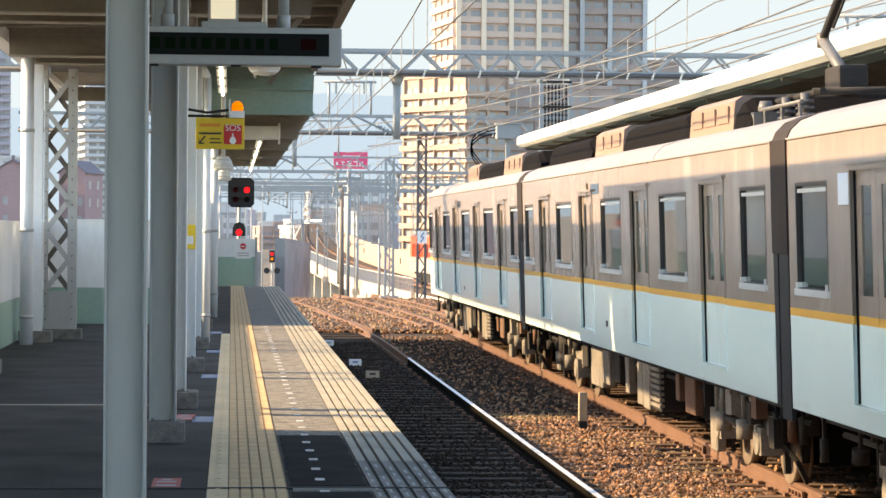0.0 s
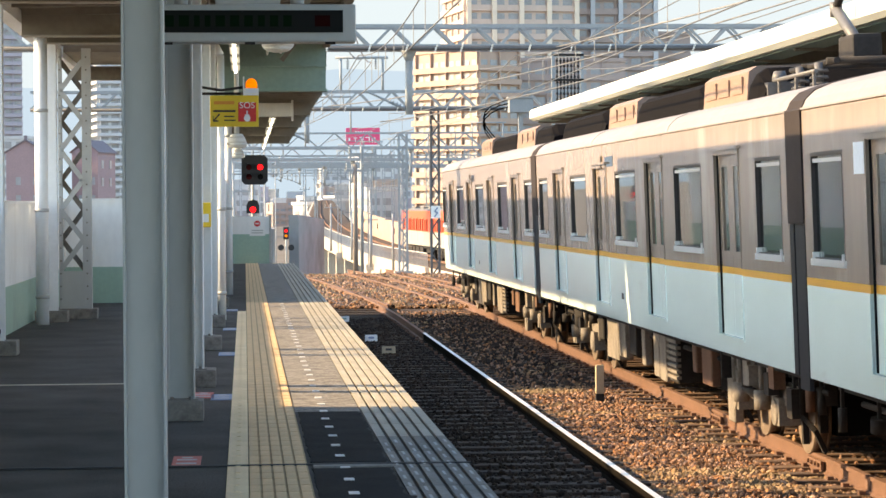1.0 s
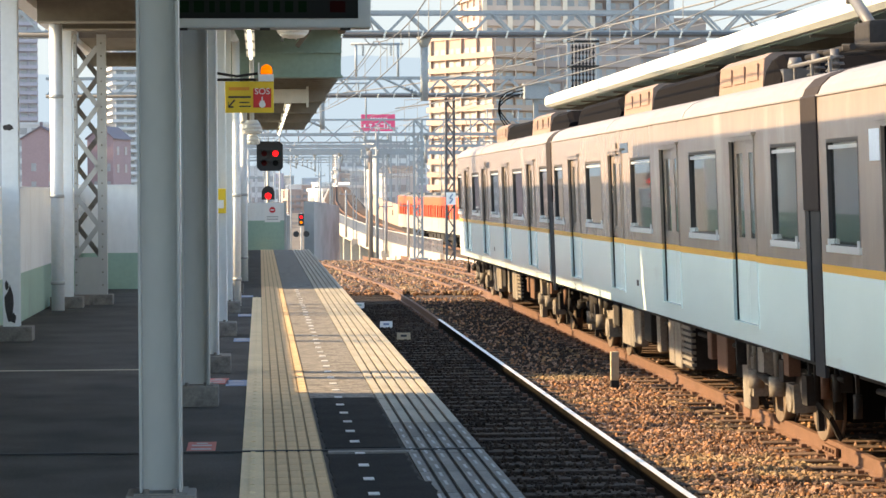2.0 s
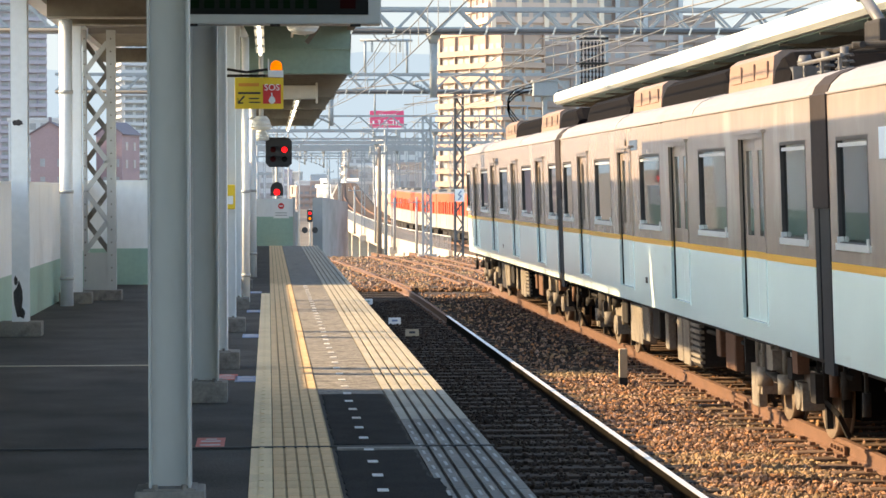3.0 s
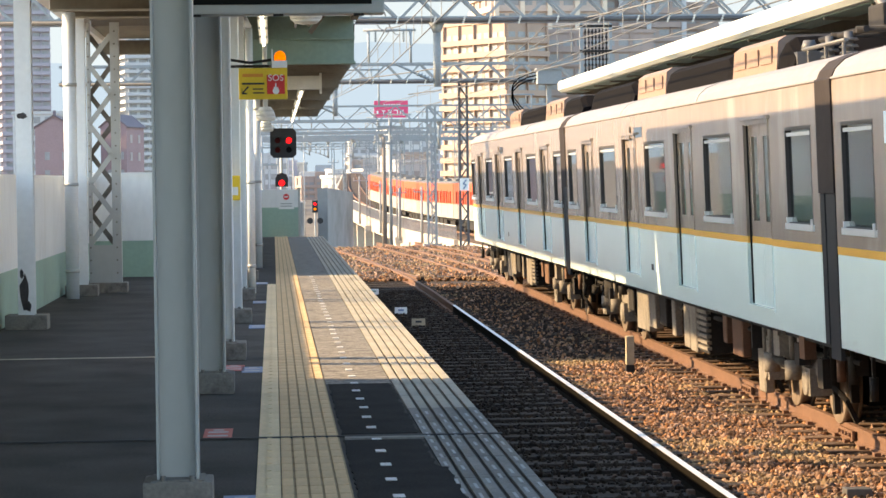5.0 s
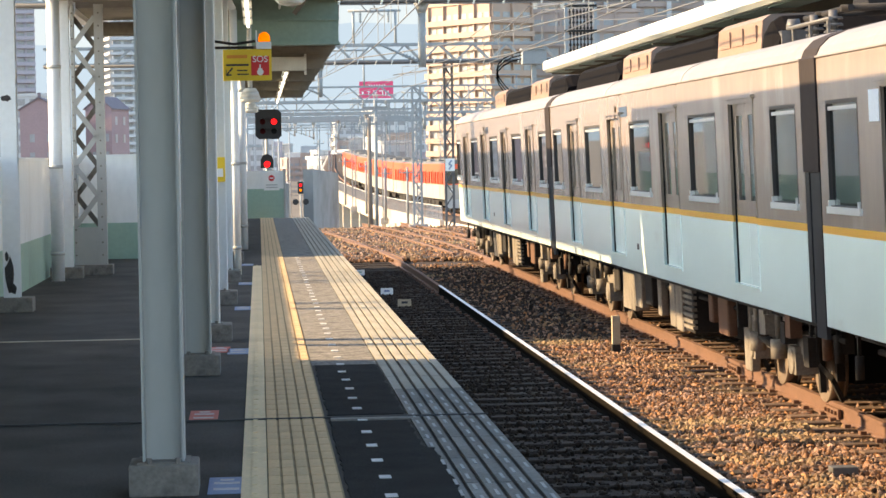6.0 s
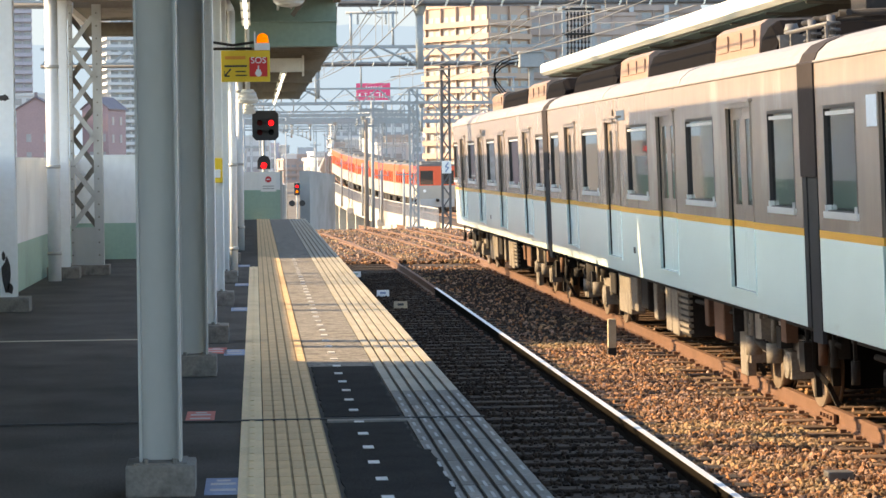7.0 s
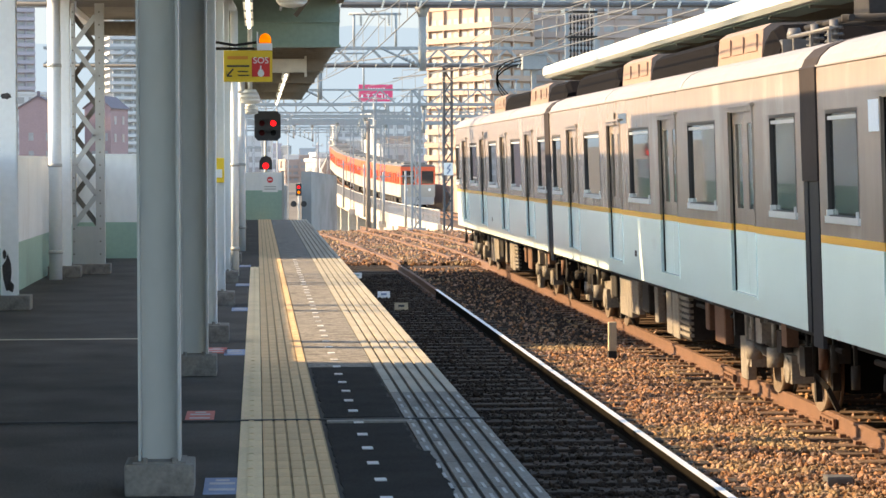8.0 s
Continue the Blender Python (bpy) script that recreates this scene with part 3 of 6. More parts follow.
def tube(bm, pts, r):
    """A thin continuous wire through pts, which run along y."""
    ring = [[bm.verts.new((p[0] + r * math.cos(k * 1.2566), p[1], p[2] + r * math.sin(k * 1.2566))) for k in range(5)] for p in pts]
    for a, b in zip(ring, ring[1:]):
        for k in range(5):
            bm.faces.new((a[k], a[(k + 1) % 5], b[(k + 1) % 5], b[k]))


def build_track(name, cx, cz, y0, y1, rail_mat, label, step=0.62, shine=None, wood=M_SLEEPER):
    t = thing(name, (0, 0, 0), label, "railway track", kind="structure")
    ys = [y0 + (y1 - y0) * i / 40 for i in range(41)]
    for s in (-0.75, 0.75):
        bm = bmesh.new()
        rail_profile(bm, [(cx(y) + s, y, cz(y)) for y in ys if not shine or y < 52])
        rail = part("rail", bm, rail_mat, t, "rust-brown steel rail")
        # Past the painted shade the same rail takes its rusty colour.
        if shine:
            bm = bmesh.new()
            rail_profile(bm, [(cx(y) + s, y, cz(y)) for y in ys if y > 49])
            part("rail", bm, M_RAIL, t, "rust-brown steel rail")
        if shine and s > 0 or not shine:
            bm = bmesh.new()
            sweep(bm, [(-0.031, -0.004), (0.031, -0.004), (0.031, 0.0), (-0.031, 0.0)], [(cx(y) + s, y, cz(y)) for y in ys if y < (shine or 200)])
            part("railhead", bm, M_RAILTOP if shine else rail_mat, rail, "polished running surface" if shine else "")
    bm = cube(-1.2, 1.2, -0.11, 0.11, -0.17, 0)
    bevel(bm, 0.008, 1)
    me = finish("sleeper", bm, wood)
    clip = bmesh.new()
    for s in (-0.75, 0.75):
        for d in (-0.1, 0.1):
            box(clip, s + d - 0.03, s + d + 0.03, -0.05, 0.05, 0.0, 0.035)
    clip = finish("rail_clip", clip, M_RAIL)
    y = y0 + 0.2
    while y < y1:
        o = new("sleeper", me)
        o.parent = t
        o.location = (cx(y) + random.uniform(-0.03, 0.03), y + random.uniform(-0.02, 0.02), cz(y) - 0.158 + random.uniform(-0.008, 0.004))
        if y < 62:
            k = new("rail_clip", clip)
            k.parent = o
        y += step
    return t


def build_ballast_stones():
    """Loose stones over the bed where the camera sees it nearest."""
    rng = np.random.default_rng(5)
    ico = bmesh.new()
    bmesh.ops.create_icosphere(ico, subdivisions=1, radius=1.0)
    base = np.array([v.co[:] for v in ico.verts])
    faces = np.array([[v.index for v in f.verts] for f in ico.faces])
    ico.free()

    def strew(name, material, label, *fields):
        x, y, z, r = (np.concatenate(c) for c in zip(*[(rng.uniform(x0, x1, n), rng.uniform(y0, y1, n), level + rng.uniform(-0.02, 0.02, n), rng.uniform(lo, hi, n)) for n, x0, x1, y0, y1, level, lo, hi in fields]))
        n = len(x)
        jit = 1 + rng.uniform(-0.42, 0.42, (n, len(base), 1))
        shape = rng.uniform(0.65, 1.25, (n, 1, 3))
        v = base[None] * jit * shape * r[:, None, None] + np.stack([x, y, z], -1)[:, None]
        f = faces[None] + (np.arange(n) * len(base))[:, None, None]
        me = bpy.data.meshes.new(name)
        me.from_pydata(v.reshape(-1, 3).tolist(), [], f.reshape(-1, 3).tolist())
        me.materials.append(material)
        tagged(new(name, me), label, "ballast", kind="stuff")
    strew("ballast_stones", M_STONE, "loose rust-brown crushed stone between the tracks", (23000, 3.58, 5.22, 15, 37, -1.29, 0.012, 0.031), (5200, 5.15, 5.62, 15, 37, -1.30, 0.014, 0.032), (3600, 3.58, 5.6, 37, 64, -1.29, 0.02, 0.036), (7000, 0.9, 7.6, 64, 96, -1.18, 0.025, 0.045), (2500, 5.8, 7.2, 17, 40, -1.29, 0.016, 0.034))
    # Darker stones paint in the shade by the platform and the standing train.
    strew("dark_ballast", M_STONEDARK, "crushed stone darkened for shade on the near track and beside the standing train", (15000, 1.25, 3.42, 14, 60, -1.268, 0.013, 0.03), (5200, 3.56, 5.6, 36.5, 62, -1.285, 0.018, 0.036))


# ---- commuter train standing at the far track ----
CAR = 20.06
PITCH = 20.72
DOORS = [-7.06, -2.34, 2.34, 7.06]
WINDOWS = [(-9.13, 1.16), (-4.7, 1.74), (0.0, 1.74), (4.7, 1.74), (9.13, 1.16)]


def side_panel(bm, x, z0, z1, y0, y1, holes, t=0.04):
    """An upright skin at x from z0 to z1 with rectangular holes (y0, y1, z0, z1) through it, as one connected sheet of thickness t."""
    ys = sorted({y0, y1, *[v for h in holes for v in h[:2] if y0 < v < y1]})
    zs = sorted({z0, z1, *[v for h in holes for v in h[2:] if z0 < v < z1]})
    full = {}
    for i in range(len(ys) - 1):
        for k in range(len(zs) - 1):
            my, mz = (ys[i] + ys[i + 1]) / 2, (zs[k] + zs[k + 1]) / 2
            full[i, k] = not any(h[0] < my < h[1] and h[2] < mz < h[3] for h in holes)
    made = {}

    def v(i, k, s):
        if (i, k, s) not in made:
            made[i, k, s] = bm.verts.new((x + s * t / 2, ys[i], zs[k]))
        return made[i, k, s]
    for (i, k), on in full.items():
        if not on:
            continue
        for s in (-1, 1):
            bm.faces.new((v(i, k, s), v(i + 1, k, s), v(i + 1, k + 1, s), v(i, k + 1, s)))
        for di, dk, a, b in ((-1, 0, (i, k), (i, k + 1)), (1, 0, (i + 1, k), (i + 1, k + 1)), (0, -1, (i, k), (i + 1, k)), (0, 1, (i, k + 1), (i + 1, k + 1))):
            if not full.get((i + di, k + dk), False):
                bm.faces.new((v(*a, -1), v(*b, -1), v(*b, 1), v(*a, 1)))


def build_car(cy, units, pantograph=False, cab=False, yaw=0.0):
    t = thing("train_car", (TRACK2 + 0.016, cy, RAIL), "standing commuter train car, brown above, white below, yellow line between", "train", "train cars", turn=(0, -1.9, yaw))
    h = CAR / 2 - (0.35 if cab else 0)
    holes = [(c - 0.65, c + 0.65, 1.17, 3.05) for c in DOORS] + [(c - w / 2, c + w / 2, 2.06, 2.97) for c, w in WINDOWS]
    for s in (-1, 1):
        bm = bmesh.new()
        side_panel(bm, s * 1.38, 0.98, 1.815, -h, h, holes)
        part("side_lower", bm, M_CARWHITE, t, "white lower side")
        bm = bmesh.new()
        side_panel(bm, s * 1.381, 1.815, 1.885, -h, h, holes)
        part("band", bm, M_YELLOW, t, "yellow line along the side")
        bm = bmesh.new()
        side_panel(bm, s * 1.38, 1.885, 3.22, -h, h, holes)
        part("side_upper", bm, M_BROWN, t, "earth-brown upper side")
        bm = bmesh.new()
        prof = [(1.40, 3.22), (1.398, 3.36), (1.39, 3.385), (1.34, 3.385), (1.36, 3.22)]
        sweep(bm, [(s * a, c) for a, c in prof], [(0, -h, 0), (0, h, 0)])
        part("cantrail", bm, M_BROWN, t)
    body = bmesh.new()
    box(body, -1.36, 1.36, -h, -h + 0.04, 0.98, 3.3)
    box(body, -1.36, 1.36, h - 0.04, h, 0.98, 3.3)
    box(body, -1.36, 1.36, -h + 0.04, h - 0.04, 0.98, 1.15)
    part("floor", body, M_BROWN, t)
    roof = bmesh.new()
    arc = [(1.39, 3.386), (1.35, 3.47), (1.26, 3.55), (1.1, 3.61), (0.8, 3.67), (0.4, 3.715), (0, 3.73)]
    prof = arc + [(-a, c) for a, c in arc[-2::-1]] + [(-1.3, 3.386), (1.3, 3.386)]
    sweep(roof, prof, [(0, -h - 0.01, 0), (0, h + 0.01, 0)], smooth=False)
    rf = part("roof", roof, M_CARROOF, t, "pale grey roof")
    # rain gutter
    for s in (-1, 1):
        part("gutter", cube(s * 1.395 - 0.015, s * 1.395 + 0.015, -h, h, 3.378, 3.395), M_CARROOF, rf)
    for j in (-3.4, 3.2):
        bm = bmesh.new()
        sweep(bm, [(a * 1.004, c + 0.006) for a, c in arc] + [(-a * 1.004, c + 0.006) for a, c in arc[-2::-1]] + [(-1.2, 3.45), (1.2, 3.45)], [(0, j, 0), (0, j + 0.12, 0)])
        part("roof_joint", bm, M_GALV, rf)
    # doors: two leaves in each opening, set back
    for c in DOORS:
        for s in (-1, 1):
            tr = bmesh.new()
            side_panel(tr, s * 1.402, 1.885, 3.10, c - 0.68, c + 0.68, [(c - 0.65, c + 0.65, 1.80, 3.06)], 0.02)
            fr = part("door_frame", tr, M_BROWN, t)
            part("door_hood", cube(s * 1.42 - 0.025, s * 1.42 + 0.025, c - 0.78, c + 0.78, 3.10, 3.13), M_BROWN, fr)
            tr = bmesh.new()
            side_panel(tr, s * 1.402, 1.14, 1.815, c - 0.68, c + 0.68, [(c - 0.65, c + 0.65, 1.17, 1.9)], 0.02)
            part("door_sill", tr, M_CARWHITE, fr)
            for e in (-0.642, 0.642):
                part("rubber_seal", cube(s * 1.37 - 0.009, s * 1.37 + 0.009, c + e - 0.007, c + e + 0.007, 1.175, 3.055), M_BLACK, fr, "black rubber door seal")
            for a, e in ((c - 0.634, c - 0.005), (c + 0.005, c + 0.634)):
                bm = bmesh.new()
                side_panel(bm, s * 1.345, 1.885, 3.05, a, e, [(a + 0.15, e - 0.15, 2.05, 2.93)], 0.03)
                leaf = part("door_leaf", bm, M_BROWN, t, "closed sliding door leaf")
                part("lower_panel", cube(s * 1.345 - 0.015, s * 1.345 + 0.015, a, e, 1.175, 1.815), M_CARWHITE, leaf, "white lower panel")
                part("band", cube(s * 1.346 - 0.015, s * 1.346 + 0.015, a, e, 1.815, 1.885), M_YELLOW, leaf)
                pane = part("pane", cube(s * 1.350 - 0.004, s * 1.350 + 0.004, a + 0.15, e - 0.15, 2.05, 2.93), M_GLASS, leaf)
                pane.visible_shadow = False
    for c, w in WINDOWS:
        for s in (-1, 1):
            fr = bmesh.new()
            x = s * 1.389
            side_panel(fr, s * 1.372, 2.04, 2.99, c - w / 2 - 0.02, c + w / 2 + 0.02, [(c - w / 2 + 0.014, c + w / 2 - 0.014, 2.07, 2.955)], 0.06)
            win = part("window", fr, M_FRAME, t, "dark-framed side window with a bright sill")
            part("sill", cube(x - 0.035, x + 0.035, c - w / 2 - 0.04, c + w / 2 + 0.04, 2.0, 2.06), M_ALU, win, "bright aluminium sill")
            pane = part("pane", cube(s * 1.368 - 0.003, s * 1.368 + 0.003, c - w / 2 + 0.005, c + w / 2 - 0.005, 2.06, 2.965), M_GLASS, win)
            pane.visible_shadow = False
            part("top_rail", cube(s * 1.382 - 0.008, s * 1.382 + 0.008, c - w / 2 + 0.016, c + w / 2 - 0.016, 2.90, 2.935), M_ALU, win)
            for e in (-1, 1):
                y = c + e * (w / 2 - 0.03)
                part("corner_clip", cube(x - 0.03, x + 0.03, y - 0.02, y + 0.02, 2.06, 2.115), M_ALU, win)
    # interior: pale lining, ceiling, long seats
    part("ceiling", cube(-1.3, 1.3, -h + 0.06, h - 0.06, 3.3, 3.36), M_LINING, t)
    for s in (-1, 1):
        bm = bmesh.new()
        side_panel(bm, s * 1.338, 1.15, 3.3, -h + 0.06, h - 0.06, holes, 0.02)
        part("lining", bm, M_LINING, t, "pale interior lining")
        for c in (-4.73, 0.0, 4.73):
            bm = bmesh.new()
            box(bm, s * 1.05 - 0.22, s * 1.05 + 0.22, c - 1.5, c + 1.5, 1.4, 1.6)
            box(bm, s * 1.22 - 0.05, s * 1.22 + 0.05, c - 1.5, c + 1.5, 1.6, 2.0)
            part("seat", bm, M_SEAT, t, "teal long seat")
    # destination and side lamps
    for s in (-1,):
        part("side_display", cube(-1.405, -1.395, 1.0, 1.75, 3.06, 3.2), M_GLASSDARK, t, "dark side destination display")
        part("side_lamp", cube(-1.415, -1.395, 2.05, 2.13, 3.05, 3.22), M_UNDER, t)
        part("number_plate", cube(-1.404, -1.398, 0.45, 0.62, 1.28, 1.36), M_UNDER, t, "small dark number bar")
    # roof units: tan cooler covers with black housings between
    for y0, y1, m in units:
        bm = bmesh.new()
        tall = 4.0 if m is M_TANUNIT else 3.95
        prof = [(0.98, 3.63), (0.95, tall - 0.06), (0.86, tall), (-0.86, tall), (-0.95, tall - 0.06), (-0.98, 3.63)]
        e = 0.02 if m is M_TANUNIT else 0.35
        rings = [[bm.verts.new((px * k, y, 3.63 + (pz - 3.63) * q)) for px, pz in prof] for y, k, q in ((y0, 1, 0.35 if e > 0.1 else 1), (y0 + e, 1, 1), (y1 - e, 1, 1), (y1, 1, 0.6 if e > 0.1 else 1))]
        for p, q in zip(rings, rings[1:]):
            for i in range(6):
                bm.faces.new((p[i], p[(i + 1) % 6], q[(i + 1) % 6], q[i]))
        bm.faces.new(rings[0][::-1]), bm.faces.new(rings[-1])
        u = part("roof_unit", bm, m, t, "tan cooler cover" if m is M_TANUNIT else "black cooler housing")
        if m is M_TANUNIT:
            n = 3
            for k in range(n):
                yy = y0 + 0.25 + k * (y1 - y0 - 0.3) / n
                part("grille", cube(-0.984, -0.966, yy, yy + 0.62, 3.72, 3.9), M_TANUNIT, u)
    if pantograph:
        build_pantograph(t, pantograph)
    build_underframe(t)
    if not cab:
        for s in (-1, 1):
            gw = bmesh.new()
            sweep(gw, [(s * 1.33, 2.36), (s * 1.415, 2.36), (s * 1.415, 3.38), (s * 1.33, 3.44)], [(0, h + 0.01, 0), (0, h + 0.65, 0)])
            part("gangway_guard", gw, M_GUARD, t, "dark brown guard sheet between cars")
            for y0, y1, z0 in ((h + 0.02, h + 0.40, 0.86), (h + 0.46, h + 0.62, 0.98)):
                lo = cube(s * 1.385 - 0.02, s * 1.385 + 0.02, y0, y1, z0, 2.355)
                part("rubber_flap", lo, M_FLAP, t, "grey-black rubber flap closing the gap between cars")
        gw2 = bmesh.new()
        box(gw2, -1.05, 1.05, h, h + 0.66, 1.1, 3.3)
        box(gw2, -1.34, -1.28, h + 0.02, h + 0.63, 0.98, 2.35)
        part("gangway", gw2, M_BLACK, t, "black gangway bellows")
        hood = bmesh.new()
        sweep(hood, [(1.40, 3.38), (1.36, 3.47), (1.27, 3.555), (1.1, 3.615), (0.8, 3.675), (0, 3.73), (-0.8, 3.675), (-1.1, 3.615), (-1.27, 3.555), (-1.36, 3.47), (-1.40, 3.38), (-1.2, 3.3), (1.2, 3.3)], [(0, h + 0.02, 0), (0, h + 0.64, 0)])
        part("gangway_hood", hood, M_GUARD, t, "dark hood over the gap between cars")
    return t


def build_pantograph(t, y):
    base = bmesh.new()
    for x in (-0.62, 0.62):
        rod(base, (x, y - 1.1, 3.9), (x, y + 1.3, 3.9), 0.035, 8)
    for yy in (y - 1.0, y + 0.1, y + 1.2):
        rod(base, (-0.7, yy, 3.9), (0.7, yy, 3.9), 0.035, 8)
    p = part("pantograph", base, M_UNDER, t, "dark raised single-arm pantograph with ribbed insulators")
    bm = cube(-0.26, 0.04, y - 0.3, y + 0.35, 3.95, 4.2)
    bevel(bm, 0.04, 2)
    part("spring_box", bm, M_UNDER, p, "dark spring box")
    for x in (-0.72, 0.62):
        for yy in (y - 0.75, y + 0.1, y + 1.15, y + 2.0):
            ins = bmesh.new()
            rod(ins, (x, yy, 3.62), (x, yy, 3.9), 0.045, 10)
            for k in range(3):
                rod(ins, (x, yy, 3.68 + k * 0.065), (x, yy, 3.705 + k * 0.065), 0.1, 14, 0.085)
            part("insulator", ins, M_INSULATOR, p, "grey ribbed insulator")
    arm = bmesh.new()
    rod(arm, (-0.05, y + 0.3, 4.12), (-0.05, y + 1.25, 4.55), 0.06, 10)
    rod(arm, (-0.05, y + 1.25, 4.47), (-0.05, y + 1.25, 4.63), 0.07, 10)
    part("lower_arm", arm, M_INSULATOR, p, "grey lower arm")
    arm = bmesh.new()
    rod(arm, (-0.05, y + 1.25, 4.57), (-0.05, y - 1.15, 5.75), 0.045, 10)
    rod(arm, (0.04, y + 1.15, 4.68), (0.04, y - 1.1, 5.78), 0.018, 6)
    part("upper_arm", arm, M_UNDER, p)
    head = bmesh.new()
    for yy in (y - 1.3, y - 1.0):
        rod(head, (-0.6, yy, 5.78), (0.6, yy, 5.78), 0.025, 8)
        for s in (-1, 1):
            rod(head, (0.6 * s, yy, 5.78), (0.95 * s, yy, 5.6), 0.02, 8)
    part("contact_head", head, M_UNDERGREY, p)
    gear = bmesh.new()
    for yy in (y + 0.6, y + 1.6):
        box(gear, -0.95, -0.6, yy, yy + 0.42, 3.62, 3.78)
        rod(gear, (-0.78, yy + 0.2, 3.78), (-0.78, yy + 0.2, 3.9), 0.1, 12, 0.06)
    rod(gear, (-0.85, y - 1.2, 3.8), (-0.85, y + 2.2, 3.8), 0.022, 8)
    for k in range(5):
        rod(gear, (-0.85, y - 1.1 + k * 0.8, 3.6), (-0.85, y - 1.1 + k * 0.8, 3.8), 0.02, 6)
    part("roof_cable", gear, M_INSULATOR, p, "roof cable with switch gear")


def build_underframe(t):
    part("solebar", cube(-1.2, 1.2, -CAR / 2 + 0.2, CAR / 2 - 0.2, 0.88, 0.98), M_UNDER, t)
    for c in (-6.75, 6.75):
        bg = part("bogie", cube(-0.95, 0.95, c - 0.25, c + 0.25, 0.45, 0.7), M_UNDER, t, "dusty two-axle bogie")
        for s in (-1, 1):
            fr = bmesh.new()
            bar(fr, (s * 1.0, c - 1.55, 0.62), (s * 1.0, c - 0.6, 0.58), 0.14, 0.2)
            bar(fr, (s * 1.0, c - 0.6, 0.58), (s * 1.0, c + 0.6, 0.58), 0.16, 0.24)
            bar(fr, (s * 1.0, c + 0.6, 0.58), (s * 1.0, c + 1.55, 0.62), 0.14, 0.2)
            part("side_frame", fr, M_UNDERGREY, bg)
        # Black block added between the wheels to stand for the shade there.
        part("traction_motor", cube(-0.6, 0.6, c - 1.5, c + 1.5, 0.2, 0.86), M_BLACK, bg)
        for yy in (c - 1.05, c + 1.05):
            w = bmesh.new()
            for s in (-1, 1):
                rod(w, (s * 0.69, yy, 0.43), (s * 0.82, yy, 0.43), 0.43, 36)
                rod(w, (s * 0.66, yy, 0.43), (s * 0.69, yy, 0.43), 0.46, 36)
                rod(w, (s * 0.815, yy, 0.43), (s * 0.84, yy, 0.43), 0.16, 18)
            rod(w, (-0.8, yy, 0.43), (0.8, yy, 0.43), 0.08, 12)
            part("wheel", w, M_WHEEL, bg)
            for s in (-1, 1):
                ax = bmesh.new()
                box(ax, s * 1.0 - 0.13, s * 1.0 + 0.13, yy - 0.17, yy + 0.17, 0.3, 0.58)
                rod(ax, (s * 0.9, yy, 0.43), (s * 1.15, yy, 0.43), 0.13, 16)
                for d in (-0.26, 0.26):
                    rod(ax, (s * 1.0, yy + d, 0.45), (s * 1.0, yy + d, 0.75), 0.075, 10)
                part("axle_box", ax, M_UNDERGREY, bg)
            for s in (-1, 1):
                br = bmesh.new()
                d = 0.5 if yy > c else -0.5
                box(br, s * 0.76 - 0.04, s * 0.76 + 0.04, yy + d - 0.05, yy + d + 0.05, 0.25, 0.62)
                bar(br, (s * 0.95, yy + d, 0.75), (s * 0.95, yy + d * 1.1, 0.15), 0.06, 0.08)
                part("brake", br, M_UNDER, bg)
        for s in (-1, 1):
            sp = bmesh.new()
            rod(sp, (s * 1.02, c, 0.62), (s * 1.02, c, 0.9), 0.24, 18)
            rod(sp, (s * 1.18, c - 0.5, 0.55), (s * 1.18, c + 0.2, 0.6), 0.05, 8)
            part("air_spring", sp, M_UNDER, bg)
            for d in (-0.55, 0.55):
                cy = bmesh.new()
                rod(cy, (s * 1.16, c + d, 0.42), (s * 1.16, c + d, 0.62), 0.085, 12)
                rod(cy, (s * 1.16, c + d, 0.62), (s * 1.16, c + d, 0.9), 0.03, 8)
                part("damper", cy, M_UNDERGREY, bg, "dusty upright damper")
            for d, w in ((-1.75, -1), (1.75, 1)):
                st = bmesh.new()
                bar(st, (s * 1.02, c + d, 0.85), (s * 1.02, c + d, 0.45), 0.03, 0.05)
                bar(st, (s * 1.02, c + d, 0.45), (s * 0.9, c + d + 0.06 * w, 0.3), 0.03, 0.05)
                bar(st, (s * 0.9, c + d + 0.06 * w, 0.3), (s * 0.8, c + d + 0.04 * w, 0.08), 0.03, 0.05)
                part("guard_iron", st, M_UNDER, bg, "bent guard iron before the wheel")
    # equipment boxes and small gear hung under the floor
    gear = ((2.5, 3.1, 0.36, M_UNDERGREY), (3.2, 4.3, 0.28, M_UNDERGREY), (-1.85, -1.2, 0.3, M_UNDER), (0.75, 1.0, 0.36, M_UNDERGREY), (-0.42, 0.0, 0.28, M_UNDERGREY), (-0.95, -0.5, 0.26, M_UNDERGREY), (-4.15, -3.55, 0.42, M_RAIL), (-3.15, -2.92, 0.52, M_RAIL), (-5.45, -5.1, 0.12, M_UNDERGREY), (1.5, 2.1, 0.45, M_UNDER), (4.7, 5.2, 0.5, M_UNDER))
    for k, (y0, y1, z0, m) in enumerate(gear):
        for s in (-1, 1):
            inner = 0.6 if m is M_UNDER else 0.88 if k == 1 else 0.99
            bm = cube(inner if s > 0 else -1.1, 1.1 if s > 0 else -inner, y0, y1, z0, 0.9)
            bevel(bm, 0.015, 1)
            u = part("equipment_box", bm, m, t, "dusty equipment box under the floor")
            if k == 2:
                for i in range(7):
                    z = z0 + 0.05 + i * 0.075
                    part("fin", cube(s * 1.09 - 0.03, s * 1.09 + 0.03, y0 - 0.02, y1 + 0.02, z, z + 0.04), M_UNDERGREY, u)
    # Black core added under the floor so the gaps read as dark shade.
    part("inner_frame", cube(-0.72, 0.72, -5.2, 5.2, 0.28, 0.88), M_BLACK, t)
    rng = random.Random(21)
